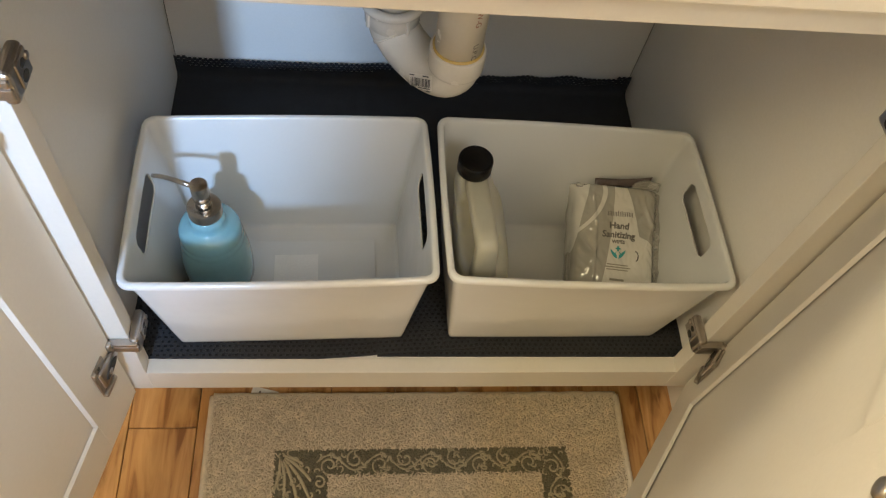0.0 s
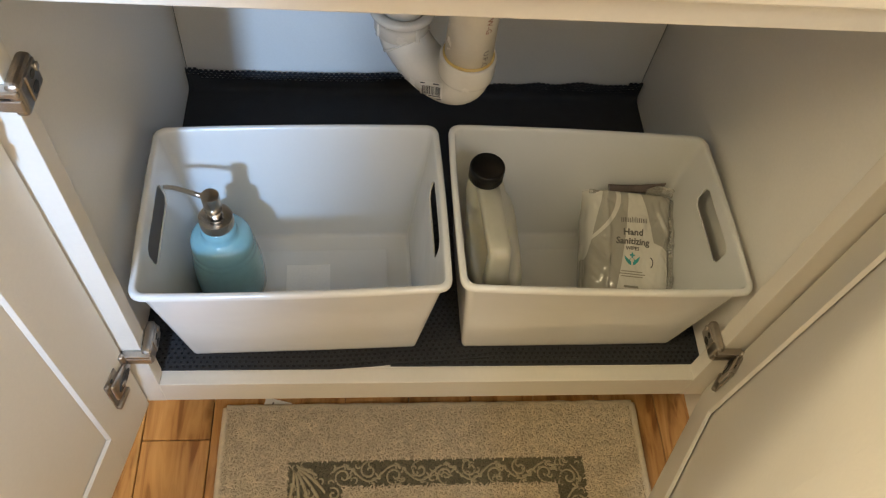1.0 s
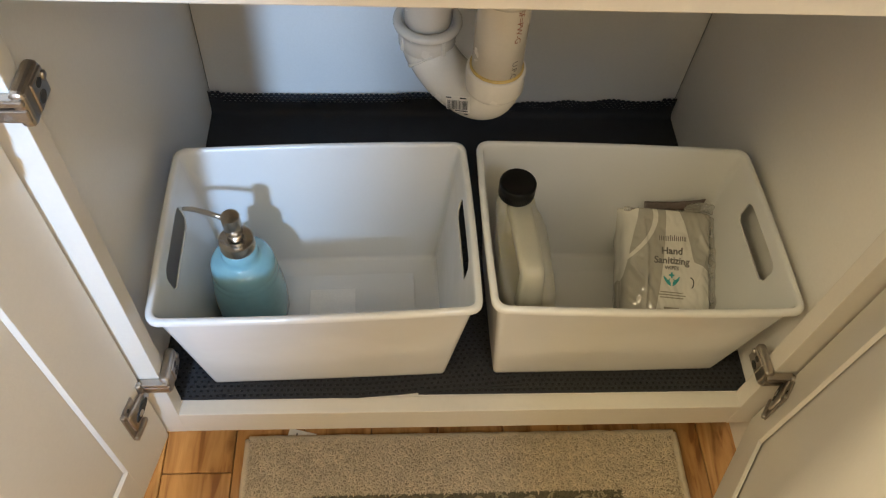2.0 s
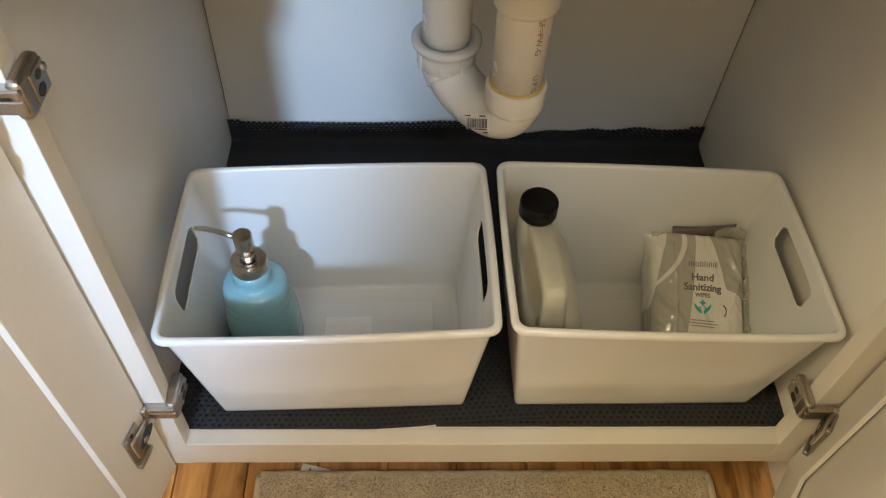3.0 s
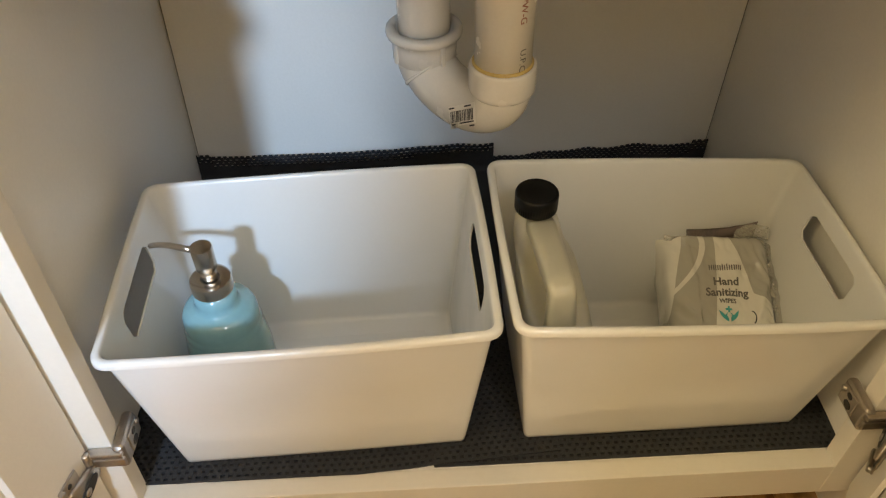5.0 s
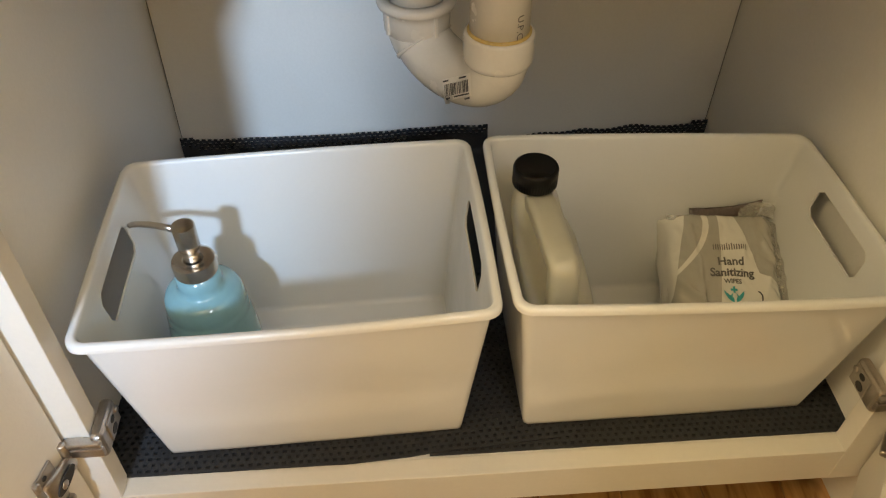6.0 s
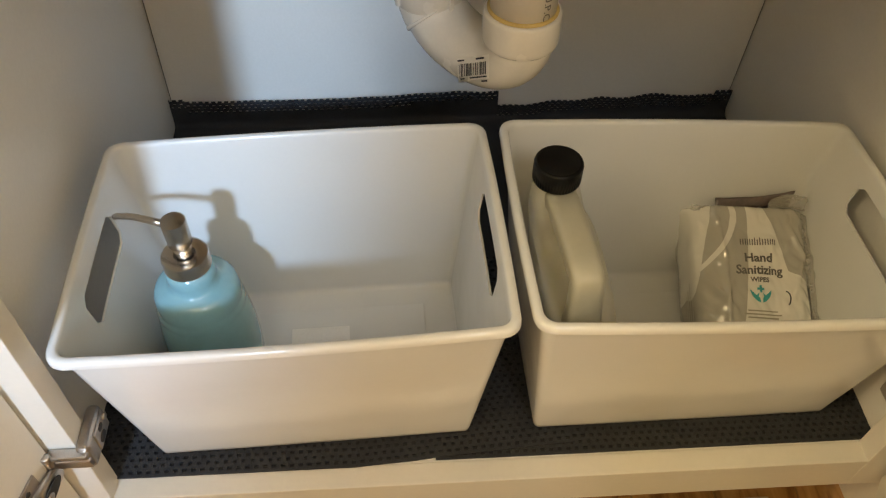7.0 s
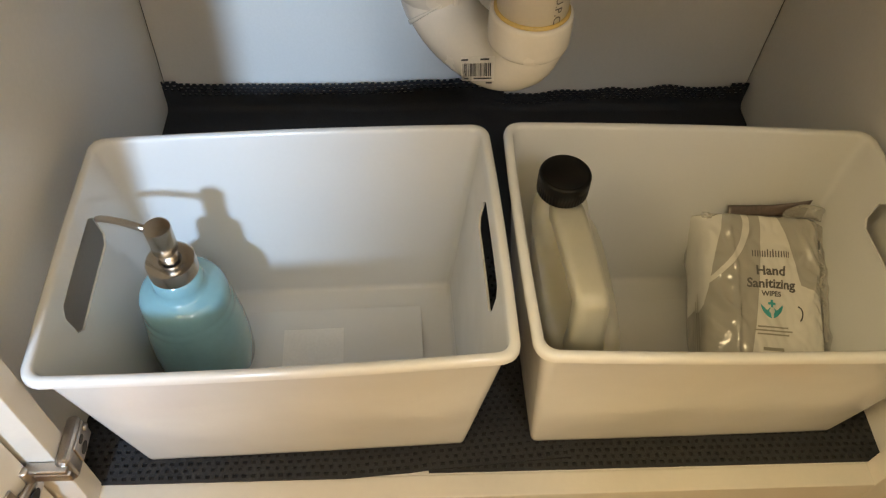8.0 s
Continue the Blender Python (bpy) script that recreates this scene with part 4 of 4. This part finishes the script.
def yarns(name, spots, length, rad, mat, z0, label, lie=0.5, seed=1):
    """Short curled yarn ends as one mesh of three-sided tubes."""
    r = random.Random(seed)
    verts, faces = [], []
    for x, y in spots:
        an = r.uniform(0, 2 * math.pi)
        L = length * r.uniform(0.6, 1.2)
        dx, dy = math.cos(an), math.sin(an)
        bend_ = r.uniform(-1.5, 1.5)
        h = r.uniform(0.6, 1.25)
        pts = []
        for k in range(4):
            t = k / 3
            aa = an + bend_ * t
            pts.append((x + math.cos(aa) * L * (t - 0.5) * lie * 2, y + math.sin(aa) * L * (t - 0.5) * lie * 2, z0 + (0.0042 * math.sin(math.pi * (0.12 + 0.80 * t))) * h))
        base = len(verts)
        for k, p in enumerate(pts):
            w_ = rad * (0.75 if k in (0, 3) else 1.0)
            verts += [(p[0] - dy * w_, p[1] + dx * w_, p[2]), (p[0] + dy * w_, p[1] - dx * w_, p[2]), (p[0], p[1], p[2] + w_ * 1.5)]
        for k in range(3):
            q = base + 3 * k
            faces += [(q, q + 3, q + 5, q + 2), (q + 2, q + 5, q + 4, q + 1)]
        faces.append((base + 9, base + 10, base + 11))
        faces.append((base, base + 2, base + 1))
    ob = raw(name, verts, faces, mat, rug, label, True)
    return tagged(ob, kind="stuff")


r1 = random.Random(7)
spots = []
for (ya, yb, gap) in ((RY1 - 0.002, -0.20, 0.0025), (-0.20, RY0 + 0.003, 0.0048)):
    y = ya
    while y > yb:
        x = RX0 + 0.004
        while x < RX1 - 0.004:
            if not in_band(x, y):
                spots.append((x + r1.uniform(-gap, gap) * 0.6, y + r1.uniform(-gap, gap) * 0.6))
            x += gap
        y -= gap
Z0 = RZ - FLOOR - 0.004
yarns("tufting", spots, 0.0090, 0.00088, PILE, Z0, "beige looped yarn pile", seed=2)
# olive band, a little lower than the pile
bandq = [(BX0, BX1, BY1 - BW, BY1), (BX0, BX1, BY0, BY0 + BW), (BX1 - 0.036, BX1, BY0 + BW, BY1 - BW), (BX0, BX0 + 0.034, BY0 + BW, BY1 - BW),
         (BX0 + 0.034, BX0 + 0.064, BY1 - 0.11, BY1 - BW), (BX0 + 0.034, BX0 + 0.064, BY0 + BW, BY0 + 0.11)]
band = bmesh.new()
for x0, x1, y0, y1 in bandq:
    box(band, x0, x1, y0, y1, 0.004, Z0 + 0.0012)
part("border_band", band, RUGBAND, rug, "flat olive woven border")
spots = []
for x0, x1, y0, y1 in bandq:
    g = 0.0030 if y1 > -0.2 else 0.006
    y = y0
    while y < y1:
        x = x0
        while x < x1:
            if y > -0.22 or g > 0.004:
                spots.append((x + r1.uniform(-g, g) * 0.5, y + r1.uniform(-g, g) * 0.5))
            x += g
        y += g
yarns("border_yarn", spots, 0.0045, 0.0007, RUGBAND, Z0 - 0.0012, "short olive yarn", seed=5)
# scrolls
ZS = Z0 + 0.0030
sv, sf = [], []


def stroke(pts, r0=0.0014, taper=True):
    n_ = len(pts)
    rad = [r0 * (0.55 + 0.45 * math.sin(math.pi * (0.1 + 0.8 * i / (n_ - 1)))) if taper else r0 for i in range(n_)]
    v, f = tube_data([(x, y, ZS) for x, y in pts], rad, 6, 0.6)
    b0 = len(sv)
    sv.extend(v)
    sf.extend([tuple(b0 + q for q in fc) for fc in f])


def scroll(cx, cy, size, start, turn):
    pts = []
    for k in range(26):
        t = k / 25
        a = start + turn * (0.4 + 7.6 * t)
        rr = size * (1 - 0.86 * t)
        pts.append((cx + rr * math.cos(a), cy + rr * math.sin(a)))
    stroke(pts)


def leafs(cx, cy, ang, length, n_=3):
    for k in range(n_):
        a = ang + (k - (n_ - 1) / 2) * 0.42
        pts = [(cx + length * t * math.cos(a + 0.5 * t * (k - 1)), cy + length * t * math.sin(a + 0.5 * t * (k - 1))) for t in [q / 7 for q in range(8)]]
        stroke(pts, 0.0014)


def run(x0, y0, dx, dy, total):
    """Scrolls in turn along a line, with a winding stem and small leaves."""
    n_ = max(2, round(total / 0.031))
    step = total / n_
    px_, py_ = -dy, dx
    stem = []
    for k in range(n_ * 8 + 1):
        s = total * k / (n_ * 8)
        o = 0.0095 * math.sin(2 * math.pi * s / (2 * step))
        stem.append((x0 + dx * s + px_ * o, y0 + dy * s + py_ * o))
    stroke(stem, 0.0012, False)
    for k in range(n_):
        s = step * (k + 0.5)
        sg = 1 if k % 2 else -1
        o = 0.0035 * sg
        scroll(x0 + dx * s + px_ * o, y0 + dy * s + py_ * o, 0.0112, math.atan2(dy, dx) + (1.2 if sg > 0 else -1.2), sg)
        leafs(x0 + dx * (s + step * 0.42) - px_ * 0.007 * sg, y0 + dy * (s + step * 0.42) - py_ * 0.007 * sg, math.atan2(dy, dx) + 2.2 * sg, 0.009, 3)
        leafs(x0 + dx * s - px_ * 0.012 * sg, y0 + dy * s - py_ * 0.012 * sg, math.atan2(dy, dx) + 0.6 * sg, 0.007, 2)


run(BX0 + 0.050, BY1 - BW / 2, 1, 0, BX1 - BX0 - 0.085)
run(BX1 - 0.018, BY1 - 0.010, 0, -1, BY1 - BY0 - 0.02)
run(BX0 + 0.017, BY1 - 0.115, 0, -1, BY1 - BY0 - 0.23)
run(BX0 + 0.070, BY0 + BW / 2, 1, 0, BX1 - BX0 - 0.105)
# spray of long leaves in the corner
for k, (an, ln) in enumerate(((-0.15, 0.030), (-0.45, 0.050), (-0.72, 0.066), (-0.98, 0.072), (-1.22, 0.060), (-1.45, 0.045))):
    pts = [(BX0 + 0.006 + ln * t * math.cos(an - 0.25 * t), BY1 - 0.006 + ln * t * math.sin(an - 0.25 * t)) for t in [q / 9 for q in range(1, 10)]]
    stroke(pts, 0.0021)
scroll(BX0 + 0.018, BY1 - 0.092, 0.010, 0.5, 1)
scroll(BX0 + 0.050, BY1 - 0.094, 0.009, 2.5, -1)
scroll(BX0 + 0.054, BY1 - 0.040, 0.008, 2.5, -1)
rs = random.Random(9)
for _ in range(520):
    x, y = rs.uniform(BX0, BX1), rs.uniform(BY1 - 0.20, BY1)
    if in_band(x - 0.004, y) and in_band(x + 0.004, y) and in_band(x, y + 0.004) and in_band(x, y - 0.004):
        a0, sz = rs.uniform(0, 6.3), rs.uniform(0.003, 0.0055)
        stroke([(x + sz * (1 - 0.6 * t) * math.cos(a0 + 3.6 * t), y + sz * (1 - 0.6 * t) * math.sin(a0 + 3.6 * t)) for t in [q / 7 for q in range(8)]], 0.0012)
raw("scrollwork", sv, sf, SCROLL, rug, "raised pale scrolls and leaves", True)
# sewn-in care label
lm = pose(-0.189, 0.000, 0.0042, 3, 0, -14)
tag = boxed(-0.0165, 0.0165, -0.009, 0.010, -0.0003, 0.0003)
bmesh.ops.transform(tag, matrix=lm, verts=tag.verts)
part("care_label", tag, PAPER, rug, "small white sewn-in label")
bars("label_print", [(-0.007, -0.005, -0.003, 0.006), (0.006, 0.0075, -0.004, 0.006), (-0.005, -0.001, -0.003, -0.002)], lambda a, b: lm @ Vector((a, b, 0.0006)), GREYINK, rug, "unreadable label print")

# ---- floor strips ----
rf = random.Random(21)
shared = {}
W_ = 0.0815
for k in range(-13, 21):
    x0 = -0.267 + k * W_
    if x0 < -1.36 or x0 > 0.40:
        continue
    cut = -0.038 if k == -1 else 0.35 if k in (-2, 0, 6, 7) else rf.uniform(-0.7, 0.45)
    ends = [cut]
    while ends[-1] > -1.85:
        ends.append(ends[-1] - rf.choice((0.55, 0.7, 0.9)))
    ends = ends[::-1]
    while ends[-1] < 0.5:
        ends.append(ends[-1] + rf.choice((0.55, 0.7, 0.9)))
    for a, b in zip(ends, ends[1:]):
        a, b = max(a, -1.895), min(b, 0.565)
        if b - a < 0.02:
            continue
        ln = round(b - a, 4)
        if ln not in shared:
            bm = boxed(0.0005, W_ - 0.0005, 0.0005, ln - 0.0005, -0.012, 0.0, 0.0009, 1)
            me = bpy.data.meshes.new("plank")
            bm.to_mesh(me)
            bm.free()
            me.materials.append(WOOD)
            shared[ln] = me
        ob = new("plank", shared[ln])
        ob.parent = floor
        ob.location = (x0, a, FLOOR + rf.uniform(-0.0003, 0.0))
